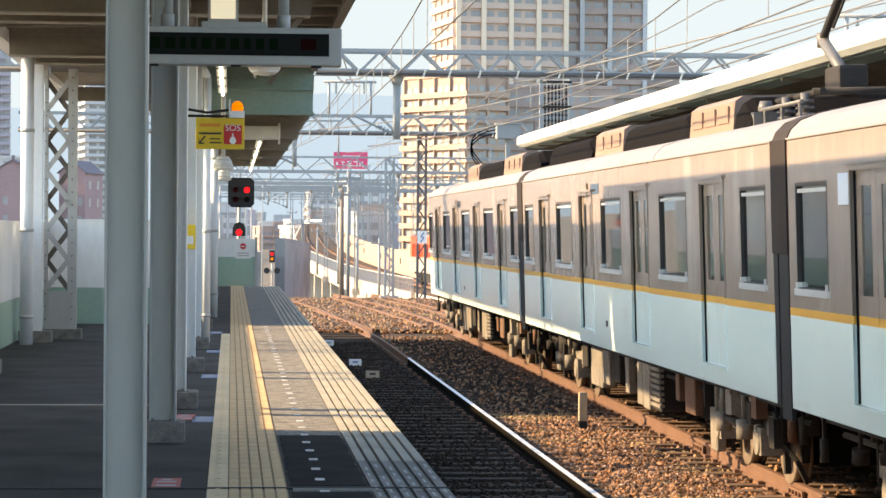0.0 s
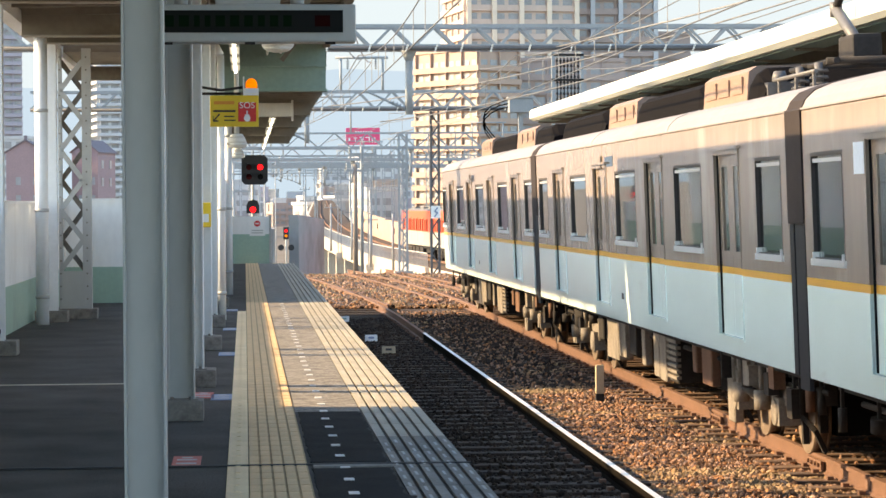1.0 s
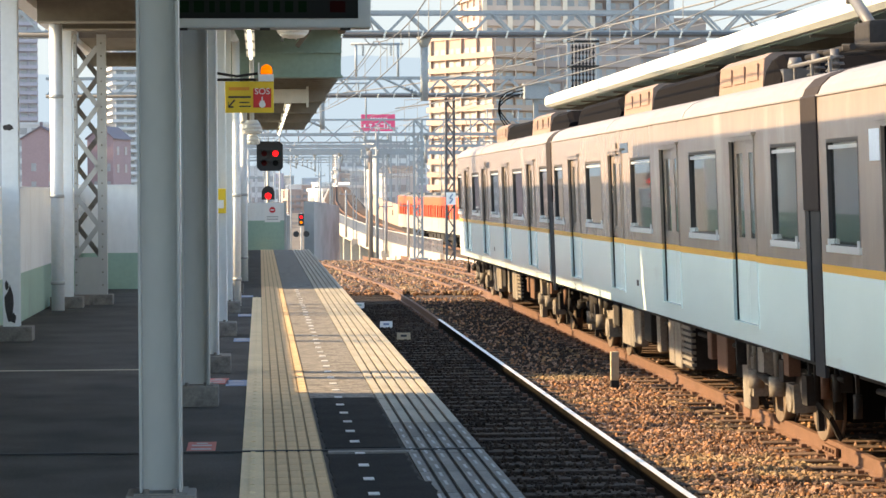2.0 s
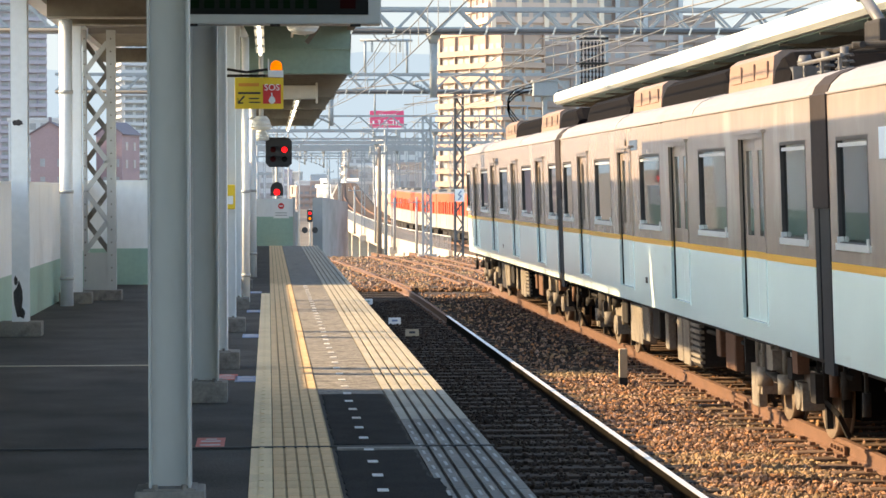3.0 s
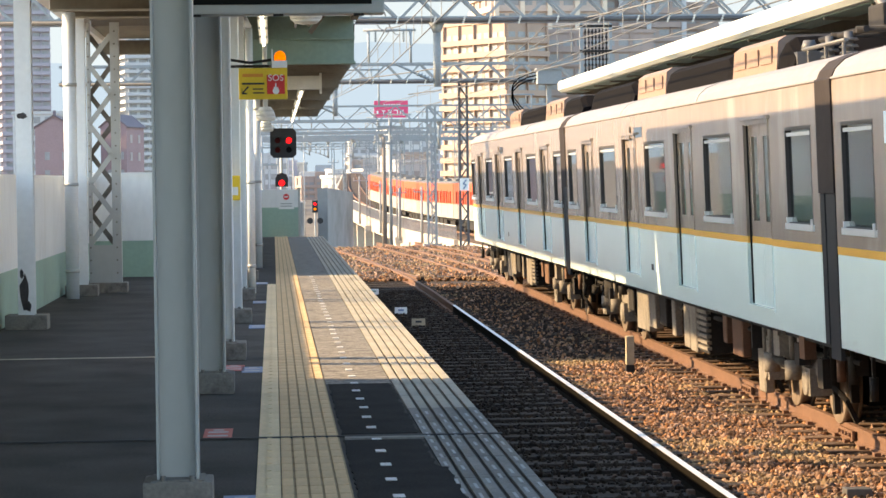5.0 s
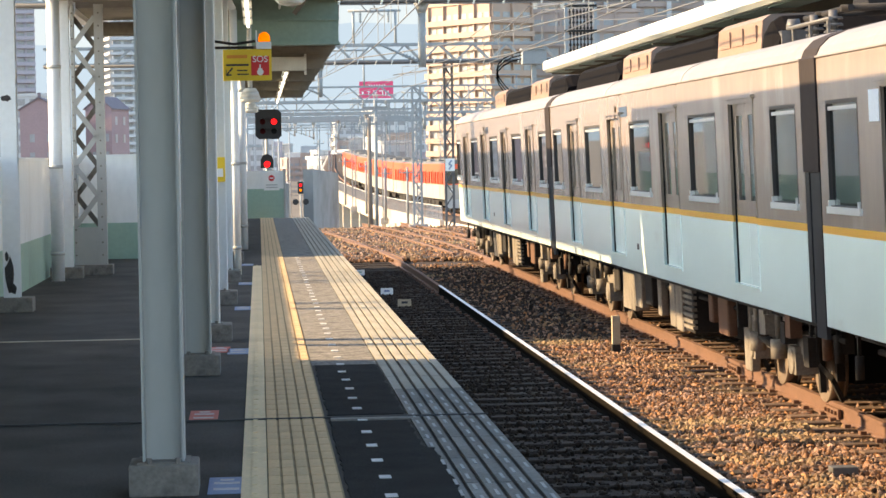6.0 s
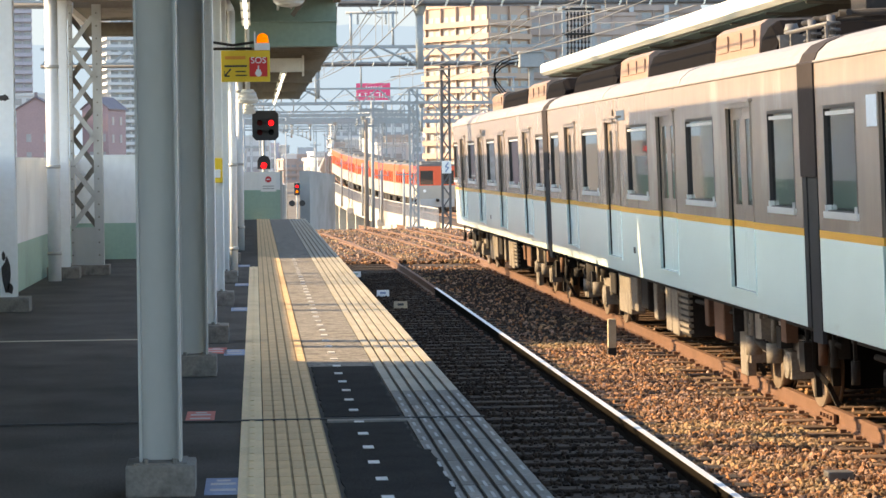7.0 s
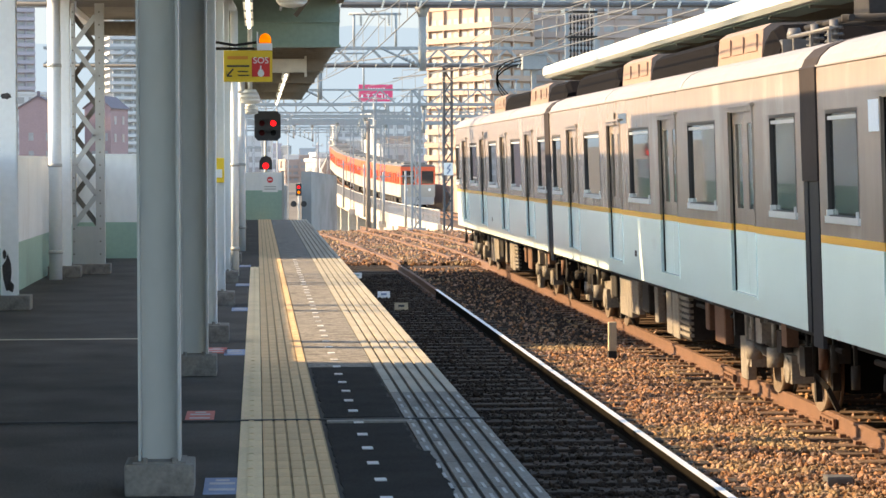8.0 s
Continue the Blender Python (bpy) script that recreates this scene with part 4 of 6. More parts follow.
    for i in range(40):
        y = rng.choice((-1, 1)) * rng.uniform(5.2, 9.7)
        x = -rng.uniform(0.85, 1.22)
        z1 = rng.uniform(0.7, 0.92)
        z0 = z1 - rng.uniform(0.08, 0.38)
        d = rng.uniform(0.03, 0.13)
        bm = bmesh.new()
        if rng.random() < 0.4:
            rod(bm, (x, y, z1), (x, y + rng.uniform(-0.1, 0.1), z0), rng.uniform(0.03, 0.09), 10)
        else:
            box(bm, x - 0.06, x + 0.06, y - d, y + d, z0, z1)
        box(bm, x - 0.015, x + 0.015, y - 0.02, y + 0.02, z1 - 0.02, 0.93)
        part("hung_gear", bm, rng.choice((M_UNDER, M_UNDER, M_UNDER, M_UNDERGREY, M_UNDERGREY, M_RAIL)), t)
    bm = bmesh.new()
    rod(bm, (-1.0, -CAR / 2 + 0.3, 0.75), (-1.0, CAR / 2 - 0.3, 0.75), 0.03, 8)
    rod(bm, (-0.3, -4.5, 0.62), (-0.3, 4.5, 0.62), 0.2, 14)
    part("piping", bm, M_UNDER, t)


# ---- viaduct and the departing train ----
def line_x(y):
    """Centre of the viaduct line: straight, slanting across, then easing back."""
    q = min(max(y - 258, 0), 65)
    return 14.2 - 0.042 * (y - 175) + 0.072 * q * q / 130 + 0.072 * max(0, y - 323)


def line_z(y):
    if y < 185:
        return -2.4
    if y < 310:
        return -2.4 + 0.000175 * (y - 185) ** 2
    return 0.334 + 0.0075 * (y - 310)


def build_viaduct():
    v = thing("viaduct", (0, 0, 0), "pale concrete viaduct carrying a curving railway line", "viaduct", kind="structure")
    ys = list(range(96, 700, 12))
    bm = bmesh.new()
    sweep(bm, [(-2.3, -1.4), (2.6, -1.4), (2.6, -0.35), (-2.3, -0.35)], [(line_x(y), y, line_z(y)) for y in ys])
    part("deck", bm, M_CONCRETE_PALE, v)
    bm = bmesh.new()
    sweep(bm, [(-2.6, -1.5), (-2.3, -1.5), (-2.3, -0.3), (-2.6, -0.3)], [(line_x(y), y, line_z(y)) for y in ys if y > 165])
    part("parapet", bm, M_CONCRETE_PALE, v)
    bm = bmesh.new()
    sweep(bm, [(2.6, -1.5), (2.8, -1.5), (2.8, 1.8), (2.6, 1.8)], [(line_x(y), y, line_z(y)) for y in ys if y < 300])
    part("noise_wall", bm, M_TANWALL, v, "tan noise barrier on the far side")
    for y in range(205, 290, 17):
        x, z = line_x(y) + 2.59, line_z(y)
        part("wall_opening", cube(x - 0.03, x + 0.005, y, y + 2.4, z + 0.6, z + 1.15), M_UNDER, v, "dark opening in the noise barrier")
    bm = bmesh.new()
    sweep(bm, [(-2.4, -8), (-2.2, -8), (-2.2, -1.4), (-2.4, -1.4)], [(line_x(y), y, line_z(y)) for y in ys if y < 224])
    part("retaining_wall", bm, M_CONCRETE_PALE, v)
    for y in range(176, 222, 11):
        part("buttress", cube(line_x(y) - 2.75, line_x(y) - 2.4, y, y + 0.9, -8, line_z(y) - 1.2), M_CONCRETE_PALE, v)
    for y in (222, 232, 242, 252, 264, 276, 290, 306, 322, 340, 360, 380, 400, 430, 460, 500, 540, 580, 620, 660):
        part("pier", cube(line_x(y) - 2.7, line_x(y) - 1.2, y, y + 1.8, -9.5, line_z(y) - 1.4), M_CONCRETE_PALE, v)
        part("pier", cube(line_x(y) + 1.3, line_x(y) + 2.5, y, y + 1.8, -9.5, line_z(y) - 1.4), M_CONCRETE_PALE, v)
    rail = bmesh.new()
    for k in range(162):
        y = 168 + k * 0.8
        x, z = line_x(y) - 2.45, line_z(y)
        box(rail, x - 0.03, x + 0.03, y, y + 0.08, z - 0.3, z + 0.62)
    part("balusters", rail, M_FENCE, v, "pale railing bars on the parapet", kind="stuff")
    bm = bmesh.new()
    sweep(bm, [(-2.48, 0.59), (-2.42, 0.59), (-2.42, 0.65), (-2.48, 0.65)], [(line_x(y), y, line_z(y)) for y in ys if y > 165])
    part("handrail", bm, M_FENCE, v)
    for s in (-0.75, 0.75):
        bm = bmesh.new()
        rail_profile(bm, [(line_x(y) + s, y, line_z(y)) for y in ys])
        part("rail", bm, M_RAIL, v)
    bm = bmesh.new()
    sweep(bm, [(-2.25, -0.35), (2.55, -0.35), (2.2, -0.16), (-1.9, -0.16)], [(line_x(y), y, line_z(y)) for y in ys])
    part("ballast", bm, M_BALLAST, v)


def build_far_car(end):
    """One car of the departing train; origin at rail level under its middle, length along y."""
    t = thing("departing_car", (0, 0, 0), "vermilion and ivory commuter train car running away on the viaduct", "train", "departing train cars")
    h = 9.3
    wins = [(-7.6, 0.8), (-4.9, 0.9), (-3.5, 0.9), (-0.9, 0.9), (0.7, 0.9), (3.5, 0.9), (4.9, 0.9), (7.6, 0.8)]
    doors = [-6.3, -2.2, 2.2, 6.3]
    holes = [(c - w / 2, c + w / 2, 2.0, 2.85) for c, w in wins] + [(c - 0.6, c + 0.6, 1.15, 2.95) for c in doors]
    for s in (-1, 1):
        bm = bmesh.new()
        side_panel(bm, s * 1.38, 1.95, 3.42, -h, h, holes)
        part("side_upper", bm, M_RED, t, "vermilion upper side")
        bm = bmesh.new()
        side_panel(bm, s * 1.38, 0.95, 1.95, -h, h, holes)
        part("side_lower", bm, M_IVORY, t, "ivory lower side")
    for yy in (-h, h):
        up = bmesh.new()
        for a, b, c, d in ((-1.36, -1.27, 1.95, 3.4), (1.27, 1.36, 1.95, 3.4), (-1.27, 1.27, 3.06, 3.4), (-1.27, 1.27, 1.95, 2.02), (-0.3, 0.3, 2.02, 3.06)):
            box(up, a, b, yy - 0.04, yy + 0.04, c, d)
        part("end_upper", up, M_RED, t)
        part("end_lower", cube(-1.36, 1.36, yy - 0.04, yy + 0.04, 0.95, 1.95), M_IVORY, t)
        for a, b in ((-1.27, -0.3), (0.3, 1.27)):
            part("end_window", cube(a, b, yy - 0.02, yy + 0.02, 2.02, 3.06), M_GLASSDARK, t)
    part("floor", cube(-1.36, 1.36, -h + 0.05, h - 0.05, 0.95, 1.12), M_UNDER, t)
    roof = bmesh.new()
    arc = [(1.39, 3.40), (1.3, 3.5), (1.0, 3.57), (0.5, 3.6), (0, 3.61)]
    sweep(roof, arc + [(-a, c) for a, c in arc[-2::-1]], [(0, -h, 0), (0, h, 0)])
    part("roof", roof, M_ROOF, t)
    for c in (-5.5, 0, 5.5):
        part("cooler", cube(-0.9, 0.9, c - 1.2, c + 1.2, 3.55, 3.70), M_ROOF, t)
    for c in doors:
        for s in (-1, 1):
            d = bmesh.new()
            side_panel(d, s * 1.36, 1.15, 2.95, c - 0.6, c + 0.6, [(c - 0.45, c - 0.1, 2.0, 2.8), (c + 0.1, c + 0.45, 2.0, 2.8)], 0.03)
            dd = part("door", d, M_RED, t)
            part("door_lower", cube(s * 1.38 - 0.008, s * 1.38 + 0.008, c - 0.6, c + 0.6, 1.15, 1.95), M_IVORY, dd)
    for s in (-1, 1):
        bm = bmesh.new()
        box(bm, s * 1.345 - 0.005, s * 1.345 + 0.005, -h + 0.1, h - 0.1, 1.98, 2.9)
        part("glazing", bm, M_GLASSDARK, t)
    un = bmesh.new()
    box(un, -1.15, 1.15, -h + 0.5, h - 0.5, 0.75, 0.95)
    for a, b in ((-3.5, -1.2), (-0.8, 1.5), (1.9, 3.4)):
        box(un, -1.2, 1.2, a, b, 0.3, 0.8)
    part("underframe", un, M_UNDER, t)
    for c in (-6.3, 6.3):
        bg = bmesh.new()
        for s in (-1, 1):
            box(bg, s * 1.0 - 0.1, s * 1.0 + 0.1, c - 1.5, c + 1.5, 0.45, 0.7)
            for d in (-1.05, 1.05):
                rod(bg, (s * 0.7, c + d, 0.43), (s * 0.85, c + d, 0.43), 0.43, 20)
        part("bogie", bg, M_UNDER, t)
    if end:
        sk = bmesh.new()
        box(sk, -1.3, 1.3, -h - 0.1, -h + 0.1, 0.35, 0.95)
        part("skirt", sk, M_COLUMN, t)
        lt = bmesh.new()
        for s in (-0.95, 0.95):
            rod(lt, (s, -h - 0.07, 1.55), (s, -h - 0.03, 1.55), 0.12, 14)
        part("tail_lamp", lt, M_SIGNWHITE, t)
        part("end_door", cube(-0.29, 0.29, -h - 0.06, -h - 0.04, 1.97, 3.0), M_RED, t)
        bm = bmesh.new()
        rod(bm, (0, -h - 0.5, 0.85), (0, -h, 0.85), 0.12, 10)
        part("coupler", bm, M_UNDER, t)
    return t


build_track("track_near", near_x, near_z, -14, 97, M_RAILSHADE, "near track with timber sleepers darkened for shade and a polished rail", shine=52)
build_track("track_far", second_x, lambda y: RAIL, -14, 100, M_RAIL, "rusty track on timber sleepers under the standing train", wood=M_SLEEPERBROWN)
for y in (30.2, 24.9):
    bm = bmesh.new()
    box(bm, 5.635, 5.665, y - 0.3, y + 0.3, RAIL - 0.13, RAIL - 0.045)
    for k in range(4):
        rod(bm, (5.61, y - 0.22 + k * 0.147, RAIL - 0.085), (5.64, y - 0.22 + k * 0.147, RAIL - 0.085), 0.022, 6)
    part("fishplate", bm, M_RAIL, bpy.data.objects["track_far"], "bolted rail joint")
build_ballast_stones()
# the standing train: three cars
B, K = M_TANUNIT, M_GANGWAY
build_car(33.05 - PITCH, [(-4, 1, K), (1.1, 4, B)])
bm = cube(-1.412, -1.402, 7.76, 8.1, 2.78, 3.04)
part("notice_sheet", bm, M_SIGNPALE, bpy.data.objects["train_car"], "pale blue notice sheet")
build_car(33.05, [(-7.1, -6.25, K), (-6.2, -3.62, B), (-3.6, 1.45, K), (1.5, 4.15, B), (4.6, 9.6, K)], pantograph=-7.75)
build_car(33.05 + PITCH, [(-9.6, -6.9, K), (-6.85, -3.85, B), (-3.8, 1.15, K), (1.2, 3.5, B)], cab=True, yaw=0.12)
build_viaduct()
# turnout rails between the two tracks
sw = thing("turnout", (0, 0, 0), "rust-brown turnout rails joining the two tracks", "railway track", kind="structure")
for x0, y0, x1, y1 in ((5.1, 67, 3.75, 95), (3.6, 64, 2.6, 80), (6.6, 72, 5.3, 96)):
    bm = bmesh.new()
    rail_profile(bm, [(x0 + (x1 - x0) * (i / 8) ** 1.25, y0 + (y1 - y0) * i / 8, RAIL) for i in range(9)])
    part("rail", bm, M_RAIL, sw)
TRAIN = [build_far_car(i == 0) for i in range(5)]


# ---- opposite platform and its canopy ----
def build_opposite():
    p = thing("platform_opposite", (0, 0, 0), "opposite platform behind the standing train", "platform", kind="structure")
    part("surface", cube(8.0, 15, -14, 69, -1.35, 0), M_ASPHALT, p)
    part("edge_slab", cube(7.97, 8.4, -14, 69, -0.12, 0.006), M_EDGE, p)
    part("back_wall", cube(14.8, 15, -14, 69, 0, 3.9), M_WALLWHITE, p)
    c = thing("canopy_opposite", (0, 0, 0), "long canopy with a white rounded fascia over the opposite platform", "canopy", kind="structure")
    bm = bmesh.new()
    prof = [(8.02, 3.72), (8.14, 3.72), (8.14, 3.98), (8.10, 4.04), (7.98, 4.04), (7.93, 3.98), (7.93, 3.79)]
    sweep(bm, prof, [(0, -14, 0), (0, 70.4, 0)], smooth=False)
    part("fascia", bm, M_FASCIA, c, "cream white rounded fascia")
    part("deck", cube(8.14, 15, -14, 70.2, 3.86, 3.96), M_SOFFIT, c)
    part("soffit_band", cube(8.14, 8.6, -14, 70.2, 3.70, 3.76), M_GIRDER_GREEN, c)
    for i in range(24):
        part("rafter", cube(8.16, 14.8, 1.2 + i * 3.0, 1.3 + i * 3.0, 3.66, 3.86), M_SOFFIT, c)
    for i in range(12):
        part("column", cube(10.4, 10.6, 4 + i * 6.0, 4.2 + i * 6.0, 0, 3.7), M_WHITE, c)
    part("fascia_sticker", cube(7.922, 7.928, 32.5, 33.8, 3.80, 3.97), M_GREEN, c, "pale green strip on the fascia")


# ---- gantries, masts, wires ----
def truss(bm, x0, x1, y, z0, z1, step, d=0.5, r=0.05):
    for yy in (y - d / 2, y + d / 2):
        for z in (z0, z1):
            k = 3.2 if z == z0 else 2
            bar(bm, (x0, yy, z), (x1, yy, z), k * r, k * r)
        x, up = x0, True
        while x < x1 - 0.01:
            e = min(x + step, x1)
            bar(bm, (x, yy, z0 if up else z1), (e, yy, z1 if up else z0), r * 1.3, r * 1.3)
            x, up = e, not up


def lattice_mast(bm, x, y, z0, z1, w=0.4, step=0.6, r=0.035):
    for sx in (-w / 2, w / 2):
        for sy in (-w / 2, w / 2):
            bar(bm, (x + sx, y + sy, z0), (x + sx, y + sy, z1), 2 * r, 2 * r)
    z, up = z0, 1
    while z < z1:
        e = min(z + step, z1)
        for sy in (-w / 2, w / 2):
            bar(bm, (x - up * w / 2, y + sy, z), (x + up * w / 2, y + sy, e), r, r)
            bar(bm, (x + sy, y - up * w / 2, z), (x + sy, y + up * w / 2, e), r, r)
        z, up = e, -up


def insulator(bm, a, b, n=5, r=0.07):
    a, b = Vector(a), Vector(b)
    rod(bm, a, b, 0.02, 6)
    for k in range(n):
        p = a.lerp(b, (k + 0.3) / n)
        q = a.lerp(b, (k + 0.7) / n)
        rod(bm, p, q, r, 8, r * 0.6)


def gantry(y, x0, x1, z0, z1, foot, step=0.9, r=0.05, masts=(), drops=(), frames=()):
    t = thing("catenary_gantry", (0, y, 0), "grey galvanised truss gantry carrying the overhead wires", "gantry", "catenary gantries")
    bm = bmesh.new()
    truss(bm, x0, x1, 0, z0, z1, step, 0.5, r)
    part("truss", bm, M_GALV, t)
    if y < 100:
        bm = bmesh.new()
        rod(bm, (x0, -0.34, z0 - 0.02), (x1, -0.34, z0 - 0.02), 0.055, 8)
        part("cable_tube", bm, M_MASTDARK, t, "dark cable tube along the lower chord")
        for k in range(int((x1 - x0) / 0.8)):
            x = x0 + 0.4 + k * 0.8
            if -1 < x < 18:
                bm = bmesh.new()
                insulator(bm, (x + 0.2 * math.sin(k * 7.3), -0.4, z0 - 0.12), (x + 0.2 * math.sin(k * 7.3) + 0.06, -0.42, z0 + 0.06), 3, 0.035)
                part("clamp", bm, M_LAMPGREY, t)
    for x in masts:
        bm = bmesh.new()
        lattice_mast(bm, x, 0, foot, z1 + 0.9, r=r * 0.8)
        part("mast", bm, M_GALV, t)
    for x, z in drops:
        bm = bmesh.new()
        rod(bm, (x, 0, z0), (x, 0, z0 - 0.35), 0.22, 12, 0.07)
        rod(bm, (x, 0, z0 - 0.3), (x, 0, z), 0.09, 12)
        d = part("drop_post", bm, M_GALV, t)
        bm = bmesh.new()
        rod(bm, (x - 0.05, 0, z + 0.1), (x - 1.0, 0, z + 0.55), 0.03, 6)
        insulator(bm, (x - 0.1, 0, z + 0.15), (x - 0.5, 0, z + 0.33))
        part("bracket", bm, M_GALV, d)
    for x, w, h in frames:
        bm = bmesh.new()
        for a in (x - w / 2, x + w / 2):
            rod(bm, (a, 0, z1), (a, 0, z1 + h), 0.05, 8)
        rod(bm, (x - w / 2 - 0.2, 0, z1 + h), (x + w / 2 + 0.2, 0, z1 + h), 0.05, 8)
        for a in (x - w / 3, x + w / 3):
            insulator(bm, (a, 0, z1 + h), (a, 0, z1 + h - 0.45))
        part("feeder_frame", bm, M_GALV, t)
    return t


def pole(x, y, z0, z1, r=0.14, label="grey concrete line pole beside the tracks", paint=M_GALV, arms=()):
    t = thing("line_pole", (x, y, z0), label, "pole", "line poles")
    bm = bmesh.new()
    rod(bm, (0, 0, 0), (0, 0, z1 - z0), r, 14, r * 0.7)
    part("shaft", bm, paint, t)
    for z, w in arms:
        bm = bmesh.new()
        bar(bm, (-w, 0, z - z0), (w, 0, z - z0), 0.08, 0.08)
        for a in (-w * 0.9, w * 0.9):
            insulator(bm, (a, 0, z - z0), (a, 0, z - z0 + 0.3), 3)
        part("crossarm", bm, M_GALV, t)
    return t


def mast(x, y, z0, z1, paint, label):
    t = thing("lattice_mast", (x, y, 0), label, "mast", "lattice masts")
    bm = bmesh.new()
    lattice_mast(bm, 0, 0, z0, z1, 0.3, 0.45, 0.035)
    part("frame", bm, paint, t)
    part("footing", cube(-0.35, 0.35, -0.35, 0.35, z0 - 0.4, z0 + 0.12), M_CONCRETE, t)
    return t


def wire(name, pts, r, label="thin overhead wire strung between the gantries"):
    bm = bmesh.new()
    tube(bm, pts, r)
    return solid(name, bm, M_WIRE, label, "wire", group="overhead wires")


def catenary(xf, spans, zc, zm, sag, r=0.012):
    """Contact wire, sagging messenger and droppers over one track."""
    t = thing("catenary", (0, 0, 0), "contact wire with messenger and droppers over a track", "wire", "overhead wires")
    dr = bmesh.new()
    low, high = [], []
    for a, b in zip(spans, spans[1:]):
        for i in range(10):
            y, q = a + (b - a) * i / 10, i / 10
            z = zm - sag * 4 * q * (1 - q)
            low.append((xf(y), y, zc))
            high.append((xf(y), y, z))
            if i:
                rod(dr, (xf(y), y, zc), (xf(y), y, z), r * 0.6, 4)
    for name, pts in (("contact_wire", low), ("messenger", high)):
        bm = bmesh.new()
        tube(bm, pts, r)
        part(name, bm, M_WIRE, t)
    part("dropper", dr, M_WIRE, t, kind="stuff")


def build_lines():
    gantry(60, -8, 22, 5.12, 5.62, -1.35, 0.5, 0.045, masts=(22,), drops=((3.9, 3.55), (12.2, 4.4)), frames=((1.9, 1.1, 0.9), (15.5, 1.6, 1.0)))
    gantry(97, -8, 24, 5.1, 5.75, -1.35, 0.65, 0.05, masts=(24,), drops=((2.4, 3.8),), frames=((4.5, 1.6, 1.3), (-0.6, 1.4, 1.1)))
    for k, y in enumerate((140, 178, 205, 236, 268, 300, 340, 390, 450, 520, 600)):
        up = max(0.0, line_z(y) + 2.4)
        cx = line_x(y)
        z = 4.6 + up * 0.8
        gantry(y, cx - 17, cx + 9, z, z + 0.8, -9, 0.9, 0.045, masts=(cx - 17, cx + 9), drops=((cx - 6.5, z - 1.6), (cx + 0.3, z - 1.3)), frames=((cx - 11, 2.4, 2.0), (cx + 3, 2.2, 1.8)))
    for y in (178, 205, 236, 268, 300):
        x, z = line_x(y) - 2.85, line_z(y)
        mast(x, y, z - 1.1, 5.4 + 0.8 * (z + 2.4), M_GALV, "grey lattice mast at the viaduct's edge")
    mast(7.35, 98, -1.35, 5.1, M_MASTDARK, "dark lattice mast with a small blue sign")
    mast(5.98, 96, -1.2, 4.15, M_GALV, "grey galvanised lattice mast beside the turnout")
    s = solid("mast_sign", cube(7.17, 7.53, 97.7, 97.72, 0.9, 1.38), M_SIGNWHITE, "white sign with a blue zigzag on the mast", "sign")
    bm = bmesh.new()
    bar(bm, (7.42, 97.69, 1.32), (7.3, 97.69, 1.16), 0.01, 0.05)
    bar(bm, (7.3, 97.69, 1.16), (7.42, 97.69, 1.12), 0.01, 0.05)
    bar(bm, (7.42, 97.69, 1.12), (7.3, 97.69, 0.96), 0.01, 0.05)
    z = part("zigzag", bm, M_BLUE, s)
    pole(4.25, 97.6, -1.35, 3.0, 0.1, "weathered brown line pole beside the turnout", M_POLE, arms=((2.75, 0.35),))
    pole(4.53, 98.4, -1.35, 3.7, 0.075, arms=((3.4, 0.5),))
    # short masts along the viaduct's edge
    for y, top in ((186, 3.2), (204, 3.0), (222, 3.4), (246, 3.4), (268, 3.6), (296, 4.0)):
        x, z = line_x(y) - 2.9, line_z(y)
        pole(x, y, z - 1.2, z + top, 0.11, "slim grey mast on the viaduct's edge", arms=((z + top - 0.4, 0.6),))
    for x, y, h in ((-0.5, 118, 3.4), (1.2, 150, 4.6), (-2.5, 200, 6), (0.5, 240, 7), (3.2, 262, 6), (-4, 270, 8), (16, 260, 7), (-1.5, 330, 9), (2, 360, 9)):
        pole(x, y, -9, h, 0.07, arms=((h - 0.5, 1.0), (h - 1.3, 0.8)))
    catenary(near_x, [5, 33, 60, 97], 4.0, 4.95, 0.45)
    catenary(second_x, [5, 33, 60, 97], 4.0, 4.95, 0.45)
    catenary(line_x, [97, 140, 178, 205, 236, 268, 300], 2.9, 3.9, 0.5, 0.02)
    catenary(lambda y: line_x(y) + 4, [97, 140, 178, 205, 236, 268, 300], 2.9, 3.9, 0.5, 0.02)
    for x, z, x2, z2 in ((1.9, 6.45, 4.5, 7.0), (2.4, 6.3, 4.9, 6.9), (11.5, 6.9, 9.0, 6.6), (15, 6.8, 11, 7.0), (16, 6.4, 13, 6.6), (0.4, 6.0, -0.6, 6.4)):
        pts = []
        for a, b, pa, pb in ((8, 60, (x, z), (x, z)), (60, 97, (x, z), (x2, z2)), (97, 178, (x2, z2), (x2 - 1, z2 + 0.2)), (178, 268, (x2 - 1, z2 + 0.2), (x2 - 3, z2 + 1.5))):
            for i in range(8):
                q = i / 8
                pts.append((pa[0] + (pb[0] - pa[0]) * q, a + (b - a) * q, pa[1] + (pb[1] - pa[1]) * q - 4 * q * (1 - q) * 0.5))
        wire("feeder_wire", pts, 0.016)
    # cross-span wires slanting over the tracks
    for a, b, sag in (((7.2, 60, 5.1), (16.5, 40, 7.4), 0.3), ((3.2, 97, 5.2), (14.5, 52, 6.6), 0.5), ((5.2, 97, 4.6), (14, 46, 6.2), 0.5), ((1.6, 60, 5.6), (-1.2, 97, 9.5), 0.2)):
        a, b = Vector(a), Vector(b)
        wire("span_wire", [a.lerp(b, i / 12) - Vector((0, 0, 4 * sag * (i / 12) * (1 - i / 12))) for i in range(13)], 0.022)
